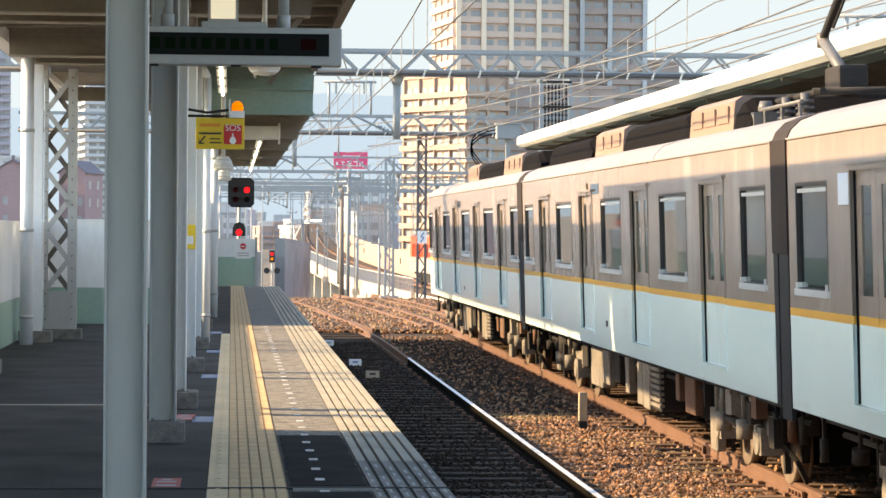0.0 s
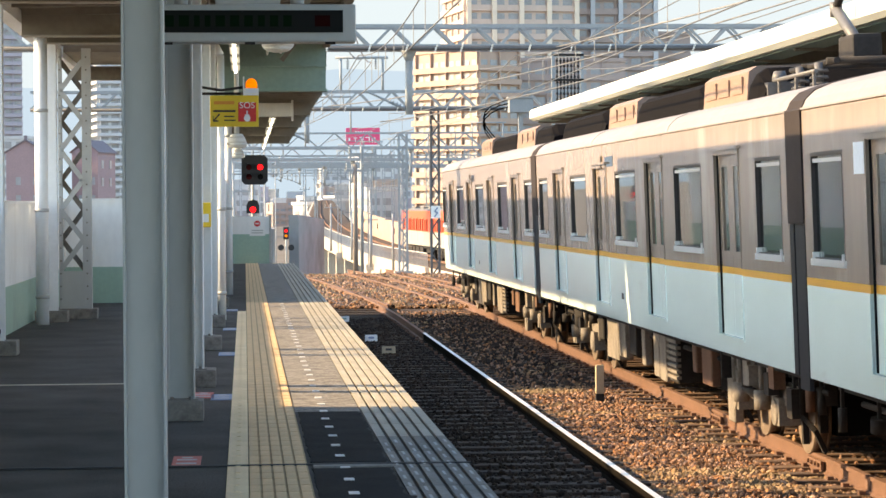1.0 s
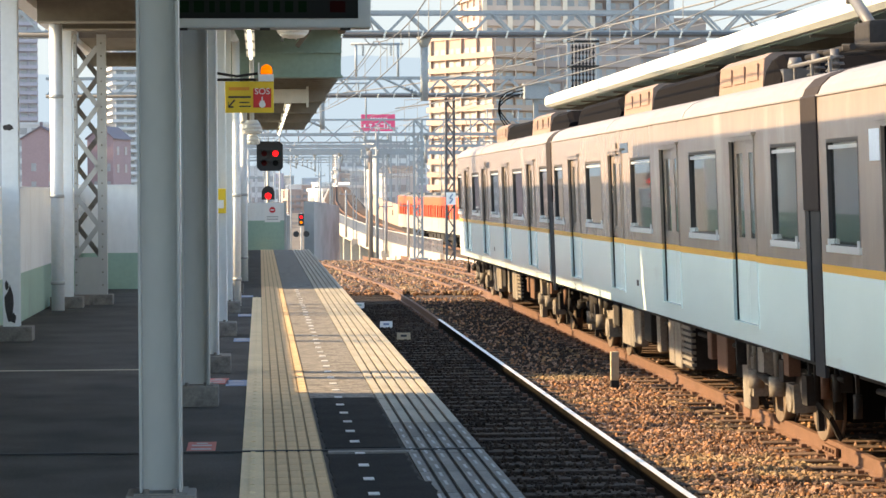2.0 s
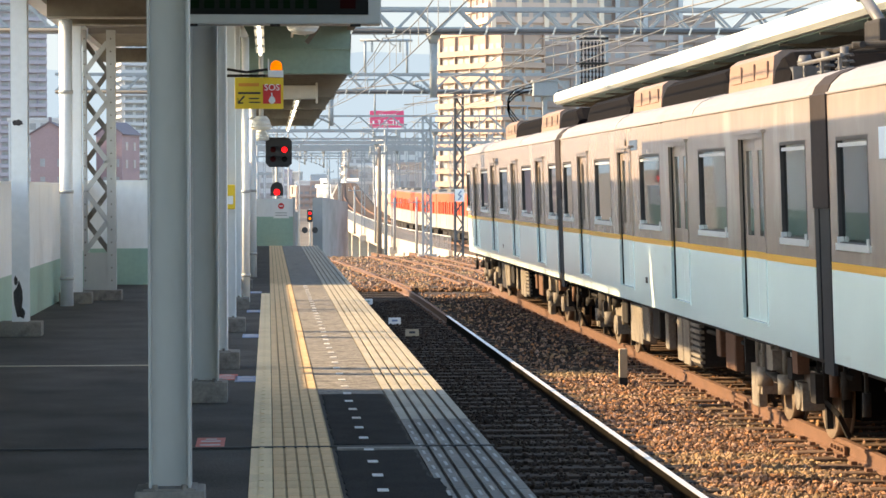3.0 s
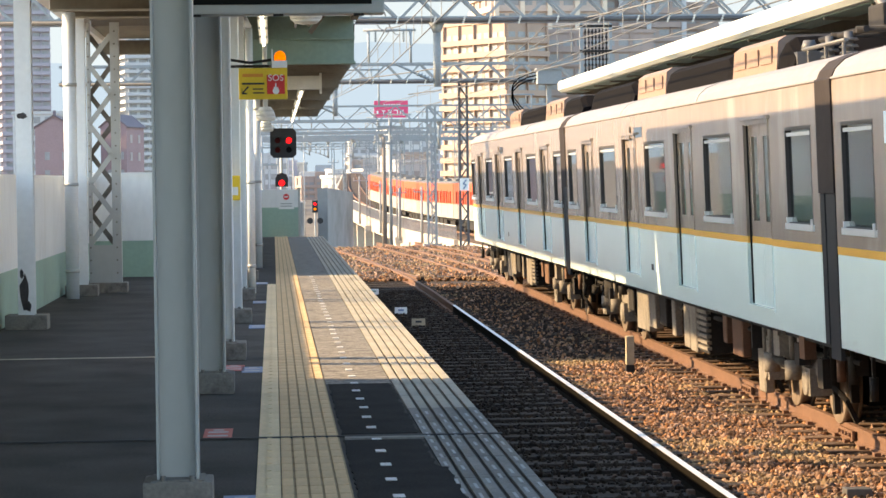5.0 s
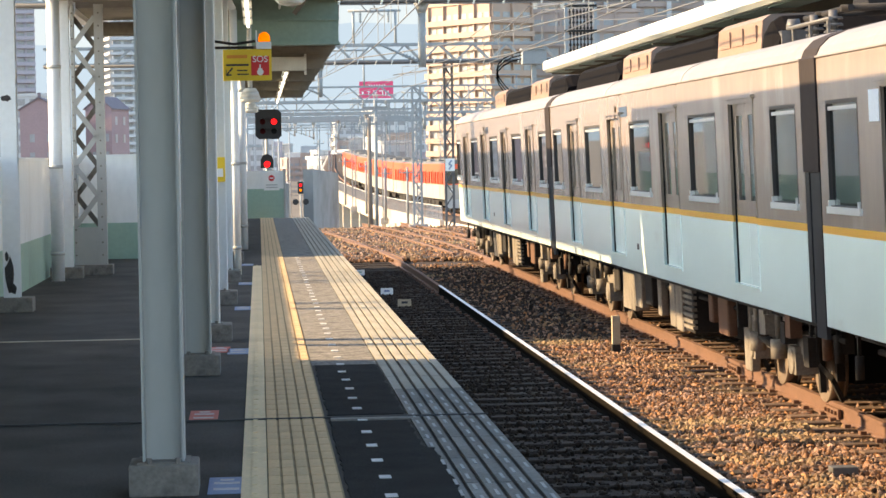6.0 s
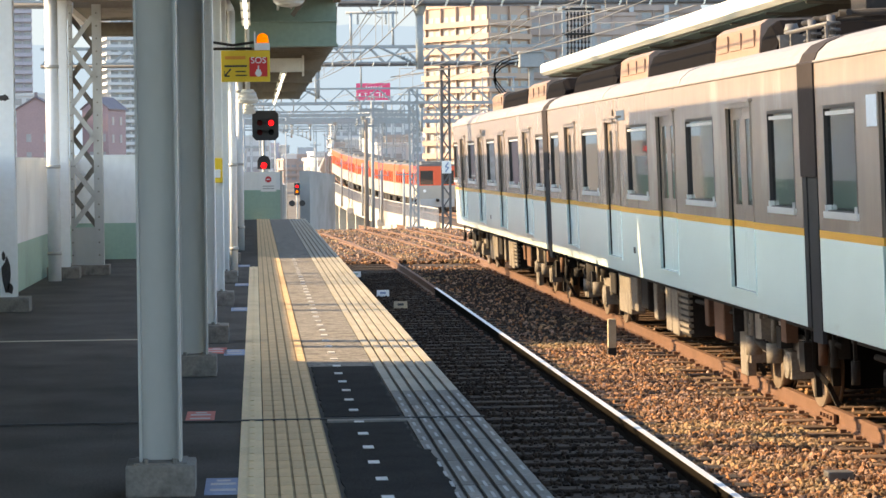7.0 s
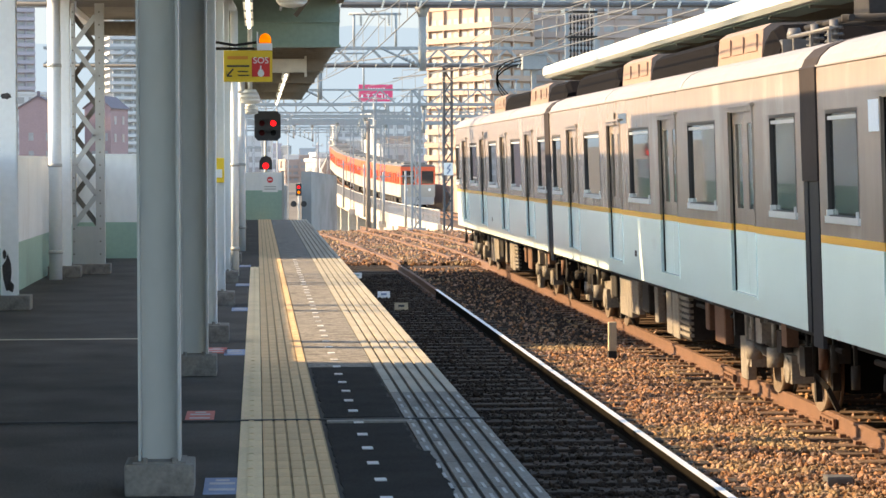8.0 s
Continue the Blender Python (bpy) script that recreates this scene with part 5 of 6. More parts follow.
    # switch gear on a frame beyond the opposite canopy
    t = thing("switch_frame", (11.0, 86, 0), "dark steel frame carrying line switch gear", "switchgear")
    for sx in (-0.5, 0.5):
        part("upright", cube(sx - 0.05, sx + 0.05, -0.05, 0.05, -1.35, 6.6), M_GALV, t)
    for k in range(7):
        bm = bmesh.new()
        insulator(bm, (-0.36 + k * 0.12, 0, 4.9), (-0.36 + k * 0.12, 0, 6.4), 8, 0.05)
        part("insulator", bm, M_UNDER, t)
    for z in (4.8, 5.6, 6.45):
        part("crossbar", cube(-0.55, 0.55, -0.06, 0.06, z, z + 0.08), M_UNDER, t)
    t = thing("transformer_cabinet", (9.6, 88, 4.6), "grey steel cabinet on a bracket of the mast", "cabinet")
    bm = cube(-0.42, 0.42, -0.3, 0.3, 0, 0.5)
    bevel(bm, 0.03, 2)
    part("body", bm, M_GALV, t)
    part("lid", cube(-0.46, 0.46, -0.34, 0.34, 0.5, 0.55), M_GALV, t)
    part("bracket", cube(-0.08, 0.08, -0.08, 0.08, -5.95, 0), M_GALV, t)
    for k in range(3):
        bm = bmesh.new()
        pts = [Vector((-0.4 - 0.9 * math.sin(q * 0.4), 0.05 * k, 0.45 - 0.12 * k - 1.5 * (q / 7) ** 1.5)) for q in range(8)]
        sweep(bm, [(0.022 * math.cos(a * 1.047), 0.022 * math.sin(a * 1.047)) for a in range(6)], pts)
        part("cable", bm, M_UNDER, t)


# ---- buildings and distance ----
def block(name, x, y, turn, w, d, top, storey, bay, wall, label, base=-9, balcony=0.0, rail=None, pilasters=(), slab=None):
    """A building of w x d metres turned about its middle, its storeys with windows, and balconies on the sides towards the station."""
    t = thing(name, (x, y, base), label, "building", turn=(0, 0, turn))
    w, d, hgt = w / 2, d / 2, top - base
    part("wall", cube(-w, w, -d, d, 0, hgt), wall, t)
    part("roof", cube(-w - 0.3, w + 0.3, -d - 0.3, d + 0.3, hgt, hgt + 0.8), wall, t)
    n = int(hgt / storey)
    rows = bmesh.new()
    for k in range(n):
        z = k * storey + storey * 0.3
        a = -w + bay * 0.15
        while a + bay * 0.7 < w:
            box(rows, a, a + bay * 0.7, -d - 0.06, -d + 0.02, z, z + storey * 0.55)
            a += bay
        b = -d + bay * 0.15
        while b + bay * 0.7 < d:
            box(rows, -w - 0.06, -w + 0.02, b, b + bay * 0.7, z, z + storey * 0.55)
            b += bay
    part("glazing", rows, M_FARWIN, t, "rows of windows lightened for haze", "stuff")
    if balcony:
        bal = bmesh.new()
        for k in range(n):
            z = k * storey
            box(bal, -w - balcony, w, -d - balcony, -d - balcony + 0.2, z, z + storey * 0.42)
            box(bal, -w - balcony, -w - balcony + 0.2, -d - balcony + 0.2, d, z, z + storey * 0.42)
            box(bal, -w - balcony + 0.2, w, -d - balcony + 0.2, -d - 0.07, z, z + 0.2)
            box(bal, -w - balcony + 0.2, -w - 0.07, -d - 0.07, d, z, z + 0.2)
        part("balcony_front", bal, rail or wall, t, "stacked balcony fronts", "stuff")
        div = bmesh.new()
        a = -w
        while a <= w:
            box(div, a - 0.12, a + 0.12, -d - balcony + 0.2, -d - 0.07, 0, hgt)
            a += bay * 2
        b = -d
        while b <= d:
            box(div, -w - balcony + 0.2, -w - 0.07, b - 0.12, b + 0.12, 0, hgt)
            b += bay * 2
        part("balcony_divider", div, wall, t, "", "stuff")
    for a in pilasters:
        part("pilaster", cube(a - 0.5, a + 0.5, -d - balcony - 0.4, -d - balcony + 0.1, 0, hgt), slab or wall, t, "pale full-height pilaster")
    return t


def build_city():
    # the tall tan tower and its lower sunlit wing
    block("apartment_tower", 58.1, 553, 8, 25, 22, 74.5, 3.05, 3.0, M_TOWER, "tall tan tiled apartment tower with balconies", balcony=0.6, rail=M_TOWER, pilasters=(-11.9, -6.3, -0.3, 5.8, 11.9), slab=M_TOWERPALE)
    block("apartment_tower", 79.2, 562, 3, 21, 20, 78, 3.05, 3.0, M_BRICKGREY, "tall brown-grey apartment tower with pale pilasters", balcony=0.6, pilasters=(-3.7, 2.5, 10.3), slab=M_CITYWHITE)
    block("apartment_wing", 46.2, 528, 33, 10.6, 22, 33, 2.7, 2.6, M_TOWERWING, "lower sunlit apartment wing with stacked balconies", balcony=0.8, rail=M_TOWERWING)
    block("apartment_wing", 66, 538, 5, 29, 8, 31.6, 3.05, 3.0, M_BRICKGREY, "lower brown apartment wing between the towers", balcony=0.5)
    block("apartment_wing", 93.7, 568, 4, 10.6, 13, 39, 3.05, 3.0, M_BRICKGREY, "brown stepped apartment wing", balcony=0.6)
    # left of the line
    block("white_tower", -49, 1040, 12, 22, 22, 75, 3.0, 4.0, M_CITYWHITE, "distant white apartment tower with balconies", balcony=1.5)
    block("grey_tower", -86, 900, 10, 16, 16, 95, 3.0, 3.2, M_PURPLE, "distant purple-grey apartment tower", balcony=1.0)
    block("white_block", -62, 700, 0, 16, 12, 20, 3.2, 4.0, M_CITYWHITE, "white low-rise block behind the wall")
    for x, y, w, d, e, r, turn in ((-36.0, 430, 6.3, 12, 10.6, 12.5, 0), (-25.5, 436, 4.6, 9, 10.7, 12.6, -16)):
        t = thing("house", (x, y, -9), "mauve-brown house with a gabled roof", "house", "houses behind the wall", turn=(0, 0, turn))
        bm = bmesh.new()
        sweep(bm, [(-w / 2, 0), (w / 2, 0), (w / 2, e + 9), (0, r + 9), (-w / 2, e + 9)], [(0, -d / 2, 0), (0, d / 2, 0)])
        part("wall", bm, M_BRICK, t)
        for sx in (-1, 1):
            bm = bmesh.new()
            sweep(bm, [(0, r + 9.02), (sx * (w / 2 + 0.3), e + 8.85), (sx * (w / 2 + 0.3), e + 9.05), (0, r + 9.25)], [(0, -d / 2 - 0.3, 0), (0, d / 2 + 0.3, 0)])
            part("roof", bm, M_HOUSEROOF, t, "dark roof slope")
        part("chimney", cube(-0.25, 0.25, -d / 2 + 0.8, -d / 2 + 1.3, r + 8.7, r + 9.9), M_HOUSEROOF, t)
        for k in range(2):
            for q in (-0.3, 0.15):
                win = part("window", cube(w / 2 - 0.02, w / 2 + 0.05, q * d, q * d + 1.1, 14.0 + k * 3.0, 15.4 + k * 3.0), M_FARWIN, t)
                part("window", cube(q * w + 0.3, q * w + 1.1, -d / 2 - 0.04, -d / 2 + 0.02, 11.2 + k * 3.0, 12.5 + k * 3.0), M_FARWIN, t)
    rng = random.Random(4)
    for k in range(110):
        y = rng.uniform(620, 1600)
        f = rng.uniform(-0.01, 0.095)
        if 0.004 < f < 0.026 and y < 1100:
            y += 700
        x = f * y
        hgt = rng.uniform(4, 11) * (1 if y < 900 else 1.7)
        if 0.0 < f < 0.03:
            hgt *= 0.45
        # Pale walls carry the distance haze in their paint.
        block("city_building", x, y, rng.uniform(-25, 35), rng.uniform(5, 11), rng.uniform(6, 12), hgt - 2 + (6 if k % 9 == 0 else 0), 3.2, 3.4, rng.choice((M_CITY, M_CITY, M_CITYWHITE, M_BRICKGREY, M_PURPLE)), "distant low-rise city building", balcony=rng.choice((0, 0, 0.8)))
    # billboard on its roof frame
    t = thing("billboard", (14.0, 300, 0), "pink-red rooftop billboard with white lettering shapes", "billboard")
    part("board", cube(-2.0, 2.0, 0, 0.2, 8.6, 10.6), M_SIGNPINK, t)
    part("lower_strip", cube(-1.75, 2.0, 0, 0.2, 8.1, 8.6), M_SIGNWHITE, t, "white lower strip")
    for a, b, c, d in ((-0.95, 8.95, -0.85, 9.5), (-1.1, 9.35, -0.7, 9.45), (-1.7, 9.0, -1.5, 9.4), (-0.4, 9.42, 0.1, 9.52), (-0.4, 9.2, 0.1, 9.3), (-0.15, 8.85, -0.05, 9.25), (0.3, 9.42, 0.8, 9.52), (0.7, 8.85, 0.8, 9.45), (1.05, 8.85, 1.15, 9.5), (1.35, 8.85, 1.45, 9.5), (1.45, 8.85, 1.7, 8.95)):
        part("letter_shape", cube(a, c, -0.03, -0.01, b, d), M_SIGNWHITE, t)
    for k in range(7):
        part("small_letter_shape", cube(-0.9 + k * 0.3, -0.72 + k * 0.3, -0.03, -0.01, 10.05, 10.2), M_SIGNWHITE, t)
    for x in (-1.5, 0, 1.5):
        part("leg", cube(x - 0.1, x + 0.1, 0.2, 0.4, -9, 10.4), M_GALV, t)
    # grey cutting walls beside the descending tracks
    bm = bmesh.new()
    sweep(bm, [(-0.2, -9), (0.2, -9), (0.2, 0), (-0.2, 0)], [(2.0 + (y - 104) * 0.053, y, 1.05 - (y - 104) * 0.009) for y in range(104, 153, 8)])
    solid("retaining_wall", bm, M_CUTTING, "grey concrete retaining wall of the cutting", "wall", "structure")
    bm = bmesh.new()
    sweep(bm, [(-0.2, -9), (0.2, -9), (0.2, 0), (-0.2, 0)], [(1.0 - (y - 104) * 0.004, y, 0.5 + (y - 104) * 0.004) for y in range(102, 153, 10)])
    solid("retaining_wall", bm, M_CUTTING, "weathered concrete wall along the descending line", "wall", "structure")
    # hills, their haze put into an even pale blue glow
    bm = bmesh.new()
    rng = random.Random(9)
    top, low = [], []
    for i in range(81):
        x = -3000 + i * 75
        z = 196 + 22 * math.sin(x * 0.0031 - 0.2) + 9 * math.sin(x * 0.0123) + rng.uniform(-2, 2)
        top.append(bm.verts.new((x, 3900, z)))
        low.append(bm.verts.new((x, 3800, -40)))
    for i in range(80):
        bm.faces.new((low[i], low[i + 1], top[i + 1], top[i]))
    # glowing sheet added over the brighter sky low above the hills
    sheet = bmesh.new()
    sheet.faces.new([sheet.verts.new(p) for p in ((-5000, 4600, -60), (5000, 4600, -60), (5000, 4600, 1900), (-5000, 4600, 1900))])
    solid("sky_backdrop", sheet, M_SKYHAZE, "pale hazy blue sky over the hills", "sky", "structure")
    solid("backdrop", bm, M_HILL, "distant hills on the horizon with pale blue haze in their glow", "hills", "structure")


# ---- platform equipment ----
def build_signs():
    # departure display
    t = thing("departure_display", (0.06, 14.9, 2.36), "grey-framed black departure display hung from the canopy", "display")
    bm = cube(-0.6, 0.6, 0, 0.2, 0, 0.22)
    bevel(bm, 0.012)
    part("housing", bm, M_COLUMN, t)
    s = part("screen", cube(-0.56, 0.525, -0.006, 0.0, 0.055, 0.185), M_BLACKGLASS, t, "nearly black display glass")
    rng = random.Random(2)
    x = -0.52
    while x < 0.18:
        w = rng.uniform(0.03, 0.06)
        part("text_bar", cube(x, x + w, -0.0085, -0.0065, 0.09, 0.155), G_LED, s)
        x += w + 0.03
    part("text_bar", cube(0.36, 0.45, -0.0085, -0.0065, 0.09, 0.155), G_LEDRED, s, "dim red status bar")
    for x in (-0.42, 0.26):
        bm = bmesh.new()
        rod(bm, (x, 0.1, 0.22), (x, 0.1, 1.1), 0.032, 16)
        rod(bm, (x, 0.1, 0.22), (x, 0.1, 0.3), 0.04, 16)
        part("hanger", bm, M_COLUMN, t)
    part("top_bracket", cube(-0.22, 0.16, 0.05, 0.15, 0.22, 0.255), M_COLUMN, t)
    for x in (-0.5, -0.02, 0.45):
        part("latch", cube(x - 0.03, x + 0.03, 0.0, 0.05, -0.012, 0.0), M_UNDER, t)
    # lit sign box behind it
    t = thing("light_box", (-0.03, 17.6, 2.83), "lit white fluorescent light box under the canopy", "lamp")
    part("housing", cube(-0.12, 0.09, 0, 1.2, 0.0, 0.5), M_COLUMN, t)
    part("diffuser", cube(-0.1, 0.07, -0.006, 0, 0.02, 0.48), G_PANEL, t, "dim cream diffuser")
    # emergency sign with lamp
    t = thing("emergency_sign", (-0.072, 20.0, 2.025), "yellow emergency button sign with a red panel and amber lamp", "sign")
    bm = cube(-0.19, 0.19, -0.02, 0.02, 0, 0.245)
    bevel(bm, 0.006)
    b = part("board", bm, M_SIGNYELLOW, t)
    r = part("red_panel", cube(0.03, 0.17, -0.025, -0.021, 0.04, 0.19), M_SIGNRED, b, "red square panel")
    o = text("sos_text", "SOS", 0.07, (0.1, -0.027, 0.165), (90, 0, 0), M_SIGNWHITE, r)
    bm = bmesh.new()
    rod(bm, (0.1, -0.028, 0.065), (0.1, -0.026, 0.065), 0.026, 12)
    box(bm, 0.083, 0.117, -0.0285, -0.0262, 0.06, 0.095)
    box(bm, 0.094, 0.104, -0.0285, -0.0262, 0.09, 0.125)
    part("press_symbol", bm, M_SIGNWHITE, r, "white pressing symbol")
    bm = bmesh.new()
    bar(bm, (-0.16, -0.023, 0.05), (-0.115, -0.023, 0.10), 0.004, 0.012)
    bar(bm, (-0.165, -0.023, 0.045), (-0.125, -0.023, 0.045), 0.004, 0.012)
    bar(bm, (-0.165, -0.023, 0.045), (-0.165, -0.023, 0.085), 0.004, 0.012)
    part("arrow", bm, M_INK, b)
    part("text_bar", cube(-0.16, 0.0, -0.0235, -0.0215, 0.175, 0.2), M_ORANGE, b)
    part("text_bar", cube(-0.165, 0.01, -0.0235, -0.0215, 0.115, 0.13), M_INK, b)
    part("text_bar", cube(-0.08, 0.0, -0.0235, -0.0215, 0.075, 0.085), M_INK, b)
    part("text_bar", cube(-0.08, 0.01, -0.0235, -0.0215, 0.045, 0.055), M_INK, b)
    l = part("lamp_base", cube(0.07, 0.19, -0.05, 0.05, 0.245, 0.30), M_SIGNWHITE, t)
    bm = bmesh.new()
    for (z0, r0), (z1, r1) in zip(((0.30, 0.046), (0.335, 0.046), (0.36, 0.038), (0.375, 0.02)), ((0.335, 0.046), (0.36, 0.038), (0.375, 0.02), (0.38, 0.004))):
        rod(bm, (0.135, 0, z0), (0.135, 0, z1), r0, 16, r1)
    part("beacon", bm, G_AMBER, l, "glowing amber beacon")
    part("lamp_guard", cube(0.068, 0.08, -0.05, 0.05, 0.30, 0.39), M_SIGNWHITE, l)
    bm = bmesh.new()
    rod(bm, (-0.3, 0.02, 0.26), (0.05, 0.02, 0.26), 0.011, 8)
    rod(bm, (-0.25, 0.0, 0.31), (-0.1, -0.02, 0.285), 0.012, 6)
    rod(bm, (-0.1, -0.02, 0.285), (0.08, 0, 0.31), 0.012, 6)
    part("bracket", bm, M_UNDER, t)
    # push-button box on the column
    t = thing("button_box", (-0.375, 24.86, 1.2), "yellow emergency button box on a white column", "button box")
    bm = cube(-0.05, 0.05, -0.05, 0.05, 0, 0.24)
    bevel(bm, 0.012)
    part("case", bm, M_SIGNYELLOW, t)
    part("button_plate", cube(-0.03, 0.03, -0.056, -0.05, 0.05, 0.13), M_SIGNWHITE, t)
    # lamps under the canopy
    for x, z, y0, n in ((-0.09, 2.98, 22.4, 5), (0.47, 2.80, 41, 13)):
        for k in range(n):
            t = thing("tube_lamp", (x, y0 + k * 1.6, z), "lit fluorescent tube lamp hung in a row", "lamp", "tube lamps")
            part("tray", cube(-0.05, 0.05, 0, 1.25, 0.02, 0.07), M_LAMPGREY, t)
            bm = bmesh.new()
            rod(bm, (0, 0.03, 0), (0, 1.22, 0), 0.018, 10)
            part("tube", bm, G_TUBE, t, "glowing tube")
            part("hanger", cube(-0.01, 0.01, 0.6, 0.62, 0.07, 0.5 if y0 < 30 else 0.2), M_COLUMN, t)
    for x, y, z in ((-0.09, 33.0, 2.16), (-0.12, 44.4, 2.24)):
        t = thing("horn_speaker", (x, y, z), "white bell-shaped speaker under the canopy", "speaker", "speakers")
        bm = bmesh.new()
        prof = [(0.10, 0.0), (0.135, 0.02), (0.13, 0.06), (0.105, 0.13), (0.07, 0.18)]
        for (r0, z0), (r1, z1) in zip(prof, prof[1:]):
            rod(bm, (0, 0, z0), (0, 0, z1), r0, 24, r1)
        part("bell", bm, M_LAMPGREY, t)
        bm = bmesh.new()
        rod(bm, (0, 0, 0.17), (0, 0, (3.56 if y < 34 else 2.85) - z), 0.03, 10)
        part("stem", bm, M_LAMPGREY, t)
    t = thing("dome_lamp", (0.285, 21.0, 2.665), "unlit white dome lamp hung under the canopy", "lamp")
    bm = bmesh.new()
    prof = [(0.03, 0.0), (0.09, 0.012), (0.125, 0.045), (0.14, 0.09), (0.13, 0.11), (0.05, 0.15)]
    for (r0, z0), (r1, z1) in zip(prof, prof[1:]):
        rod(bm, (0, 0, z0), (0, 0, z1), r0, 24, r1)
    part("bowl", bm, M_LAMPGREY, t)
    bm = bmesh.new()
    rod(bm, (0, 0, 0.15), (0, 0, 0.9), 0.02, 10)
    part("stem", bm, M_LAMPGREY, t)
    t = thing("cable_duct", (0.2, 37.5, 2.72), "white rectangular cable duct under the far canopy", "duct")
    bm = cube(-0.1, 0.5, 0, 0.18, 0, 0.2)
    bevel(bm, 0.015)
    part("duct", bm, M_LAMPGREY, t)
    part("end_plate", cube(0.5, 0.53, -0.02, 0.2, -0.06, 0.24), M_LAMPGREY, t)


def build_signals():
    t = thing("starting_signal", (0.24, 58.5, 0), "black signal head showing red on a grey post", "signal")
    bm = bmesh.new()
    pts = [(-0.3, 1.98), (-0.22, 1.9), (0.22, 1.9), (0.3, 1.98), (0.3, 2.5), (0.22, 2.58), (-0.22, 2.58), (-0.3, 2.5)]
    sweep(bm, pts, [(0, 0, 0), (0, 0.06, 0)])
    h = part("backboard", bm, M_SIGHOUSE, t, "black backboard")
    for x, z, m in ((0.13, 2.30, G_RED), (-0.13, 2.30, M_LENS), (-0.13, 2.08, M_LENS), (0.13, 2.08, M_LENS2)):
        bm = bmesh.new()
        rod(bm, (x, -0.012, z), (x, 0.0, z), 0.065, 18)
        part("lens", bm, m, h, "lit red lens" if m is G_RED else "")
        bm = bmesh.new()
        for i in range(7):
            a, b = math.pi * i / 7, math.pi * (i + 1) / 7
            p, q = (x + 0.08 * math.cos(a), z + 0.08 * math.sin(a)), (x + 0.08 * math.cos(b), z + 0.08 * math.sin(b))
            bm.faces.new([bm.verts.new(v) for v in ((p[0], -0.14, p[1]), (q[0], -0.14, q[1]), (q[0], 0, q[1]), (p[0], 0, p[1]))])
        part("hood", bm, M_SIGHOUSE, h)
    bm = bmesh.new()
    rod(bm, (-0.03, 4.9, -1.3), (-0.03, 4.9, 2.3), 0.045, 12)
    bar(bm, (-0.03, 4.9, 2.25), (-0.03, 0.06, 2.25), 0.08, 0.06)
    part("post", bm, M_COLUMN, t)
    t = thing("repeater_signal", (0.21, 63.0, 0.03), "small round-topped black signal showing red", "signal")
    bm = bmesh.new()
    pts = [(-0.16, 1.2), (0.16, 1.2), (0.16, 1.4), (0.11, 1.5), (0.0, 1.55), (-0.11, 1.5), (-0.16, 1.4)]
    sweep(bm, pts, [(0, 0, 0), (0, 0.12, 0)])
    h = part("housing", bm, M_SIGHOUSE, t)
    bm = bmesh.new()
    rod(bm, (0, -0.012, 1.29), (0, 0.0, 1.29), 0.075, 18)
    part("lens", bm, G_RED, h, "lit red lens")
    bm = bmesh.new()
    rod(bm, (0, 0.16, -1.35), (0, 0.16, 1.4), 0.04, 12)
    part("post", bm, M_COLUMN, t)
    t = thing("ground_signal", (1.62, 100, 0), "slim signal post with a small red and amber head", "signal")
    bm = bmesh.new()
    rod(bm, (0, 0, -1.5), (0, 0, 0.6), 0.035, 10)
    part("post", bm, M_FENCE, t)
    bm = cube(-0.11, 0.11, -0.1, 0.0, 0.1, 0.58)
    bevel(bm, 0.03, 2)
    h = part("head", bm, M_SIGHOUSE, t)
    for z, m in ((0.44, G_RED), (0.24, G_AMBER)):
        bm = bmesh.new()
        rod(bm, (0, -0.115, z), (0, -0.1, z), 0.055, 14)
        part("lens", bm, m, h)
    for s in (-0.2, 0.2):
        bm = bmesh.new()
        rod(bm, (s, -0.05, -0.22), (s, 0.0, -0.22), 0.12, 14)
        part("disc", bm, M_SIGHOUSE, t)


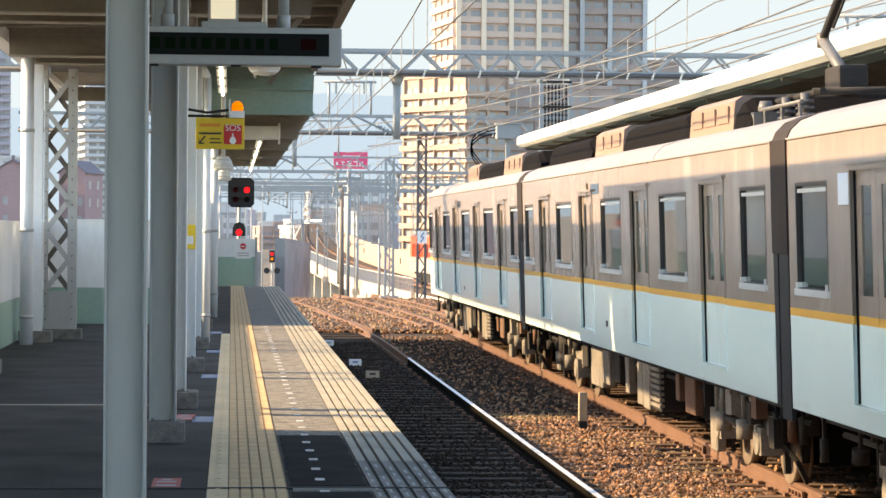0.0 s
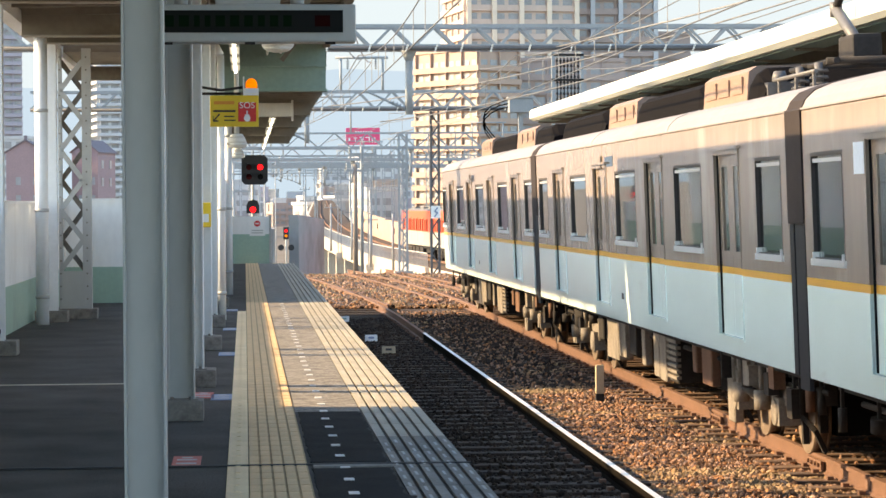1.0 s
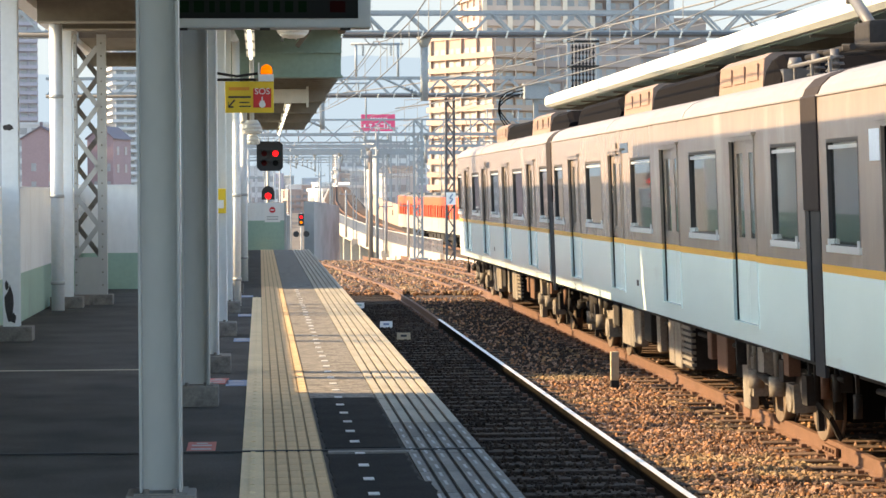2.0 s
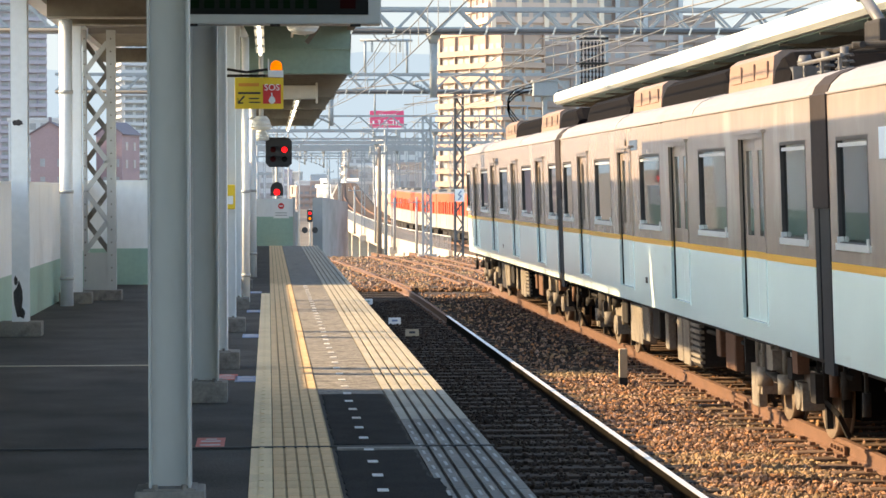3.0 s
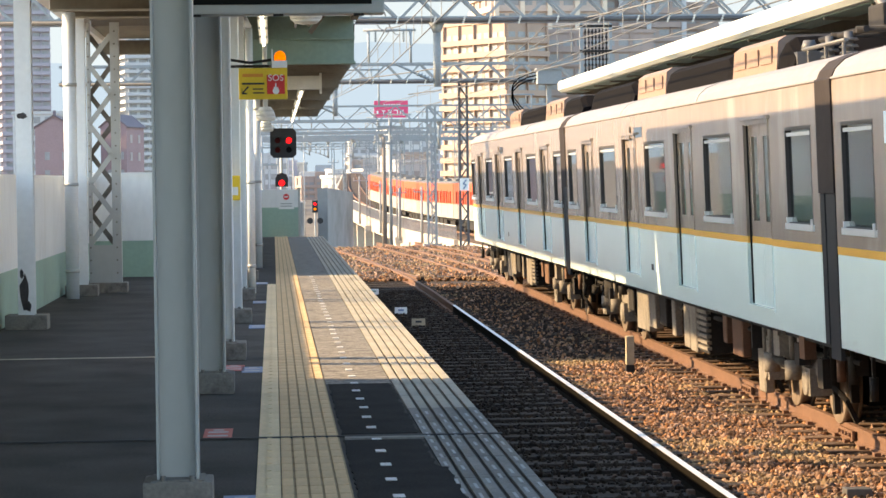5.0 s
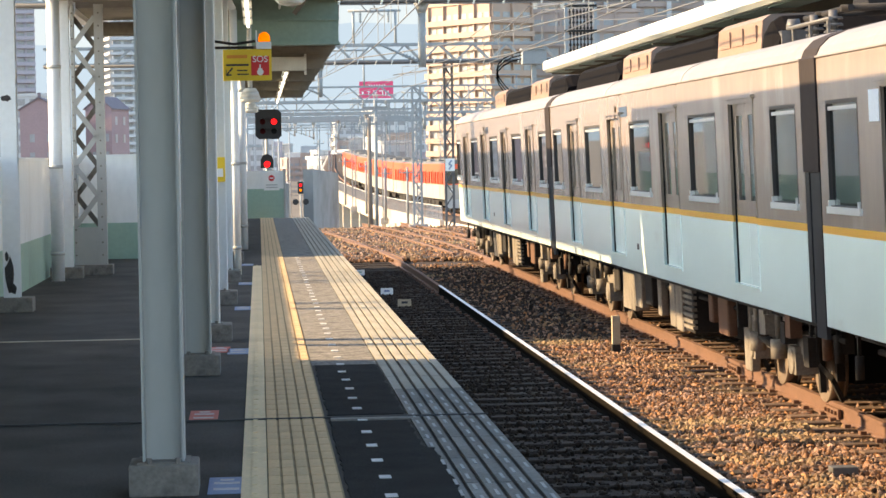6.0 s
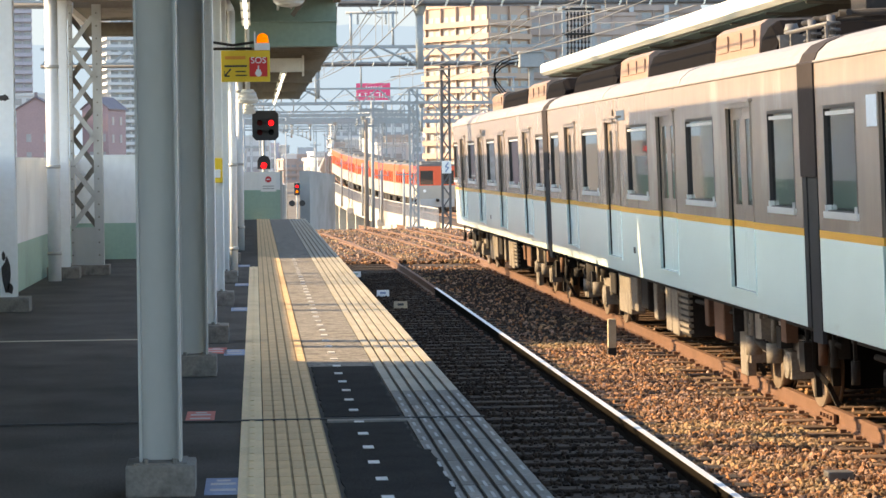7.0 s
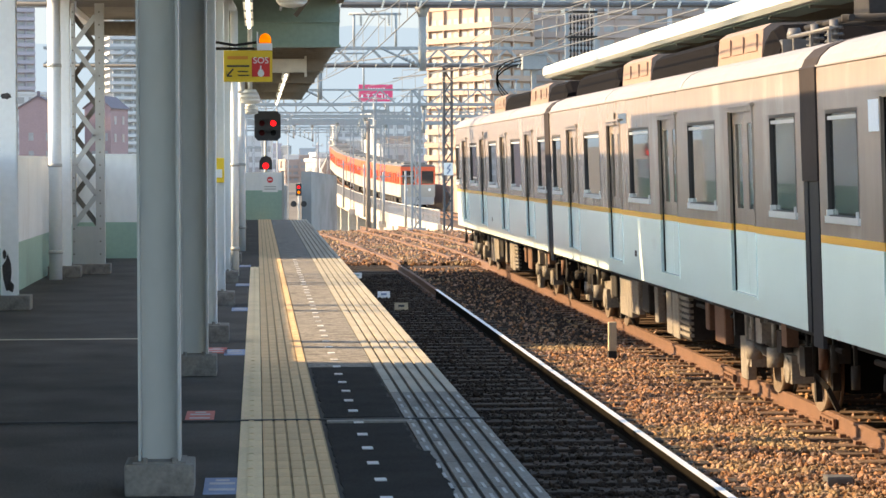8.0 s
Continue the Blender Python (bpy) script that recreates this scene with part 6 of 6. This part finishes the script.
def build_marks():
    for x, y, m, lab in ((-0.325, 14.0, M_REDTAG, "faded red floor sticker with pale writing bars"), (-0.163, 10.95, M_BLUE, "blue floor sticker with pale writing bars"), (-0.315, 18.9, M_REDTAG, "faded red floor sticker with pale writing bars"), (-0.175, 18.7, M_BLUE, "blue floor sticker with pale writing bars"), (-0.175, 24.2, M_BLUE, "blue floor sticker with pale writing bars"), (-0.175, 29.1, M_BLUE, "blue floor sticker with pale writing bars"), (-0.175, 34.4, M_BLUE, "blue floor sticker with pale writing bars")):
        t = thing("floor_sticker", (x, y, 0), lab, "sticker", "floor stickers")
        part("sheet", cube(-0.078, 0.078, -0.27, 0.27, 0, 0.004), m, t)
        for k in range(2):
            part("writing_bar", cube(-0.055, 0.055, -0.17 + k * 0.2, -0.11 + k * 0.2, 0.004, 0.006), M_STICKTEXT, t)
        part("pictogram", cube(-0.03, 0.03, 0.15, 0.2, 0.004, 0.006), M_STICKTEXT, t)
    for x, y, m, c, lab in ((2.45, 49.5, M_SIGNWHITE, M_BLUE, "white track marker plate with a blue sign"), (2.56, 45.4, M_TAN, M_INK, "tan track marker plate"), (2.25, 58.0, M_SIGNWHITE, M_GREEN, "white and green track marker plate")):
        t = thing("track_marker", (x, y, -1.27), lab, "track marker", "track markers")
        bm = bmesh.new()
        vs = [bm.verts.new(p) for p in ((-0.12, 0, 0.03), (0.12, 0, 0.03), (0.12, 0.08, 0.15), (-0.12, 0.08, 0.15), (-0.12, 0.16, 0), (0.12, 0.16, 0))]
        for f in ((0, 1, 2, 3), (3, 2, 5, 4), (0, 3, 4), (1, 5, 2), (0, 4, 5, 1)):
            bm.faces.new([vs[i] for i in f])
        p = part("plate", bm, m, t)
        bm = bmesh.new()
        bar(bm, (0, 0.028, 0.078), (0, 0.05, 0.111), 0.11, 0.01)
        part("mark", bm, c, p)
    t = thing("marker_post", (4.79, 34.2, -1.31), "pale stone marker post with a dark foot in the ballast", "post")
    bm = cube(-0.055, 0.055, -0.055, 0.055, 0.14, 0.53)
    bevel(bm, 0.015)
    part("shaft", bm, M_TAN, t)
    part("foot", cube(-0.057, 0.057, -0.057, 0.057, 0, 0.14), M_UNDER, t)
    t = thing("track_block", (4.78, 20.7, -1.3), "small dark grey block in the ballast", "block")
    bm = cube(-0.11, 0.11, -0.09, 0.09, 0, 0.09)
    bevel(bm, 0.02)
    part("body", bm, M_INSULATOR, t)


M_BRICKGREY = mat("tower_brown_grey", (0.37, 0.285, 0.25), 0.8, var=0.06, scale=0.1, fine=1)
# White far walls, also pale for haze.
M_CITYWHITE = mat("hazed_city_white", (0.47, 0.47, 0.48), 0.8, var=0.06, scale=0.1, fine=1)
# Window colour is lightened to paint in the haze of distance.
M_FARWIN = mat("hazed_far_window", (0.27, 0.265, 0.27), 0.3, var=0.2, scale=0.3, fine=2)
# Hills and sky sheet glow by themselves, haze included in the colour.
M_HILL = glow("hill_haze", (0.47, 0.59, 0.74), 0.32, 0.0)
M_SKYHAZE = glow("sky_haze", (0.62, 0.71, 0.80), 0.32, 0.0)
M_BLACKGLASS = mat("display_glass", (0.004, 0.005, 0.005), 0.6, var=0.1, spec=0.15)
M_ORANGE = mat("orange_print", (0.75, 0.28, 0.03), 0.5, var=0.05)
M_TAN = mat("tan_stone", (0.45, 0.36, 0.24), 0.8, var=0.15, scale=8, fine=60)
M_LENS = mat("dark_red_lens", (0.05, 0.003, 0.003), 0.6, var=0.05, spec=0.1)
M_LENS2 = mat("dark_lens", (0.006, 0.006, 0.007), 0.6, var=0.05, spec=0.1)
M_STICKTEXT = mat("sticker_print", (0.5, 0.48, 0.48), 0.6, var=0.2, scale=30, fine=90)
build_opposite()
build_lines()
build_city()
build_signs()
build_signals()
build_marks()


def motions():
    # the departing train runs up the viaduct at an even pace
    for i, c in enumerate(TRAIN):
        rows = []
        for k in range(17):
            t = k * 0.5
            s = 205 + 9.3 + i * 18.9 - (8.0 - t) * 15.0
            dx = line_x(s + 7) - line_x(s - 7)
            dz = line_z(s + 7) - line_z(s - 7)
            rows.append((t, pose(line_x(s), s, line_z(s), math.degrees(math.atan(dz / 14)), 0, -math.degrees(math.atan(dx / 14)))))
        walk(c, rows)


motions()
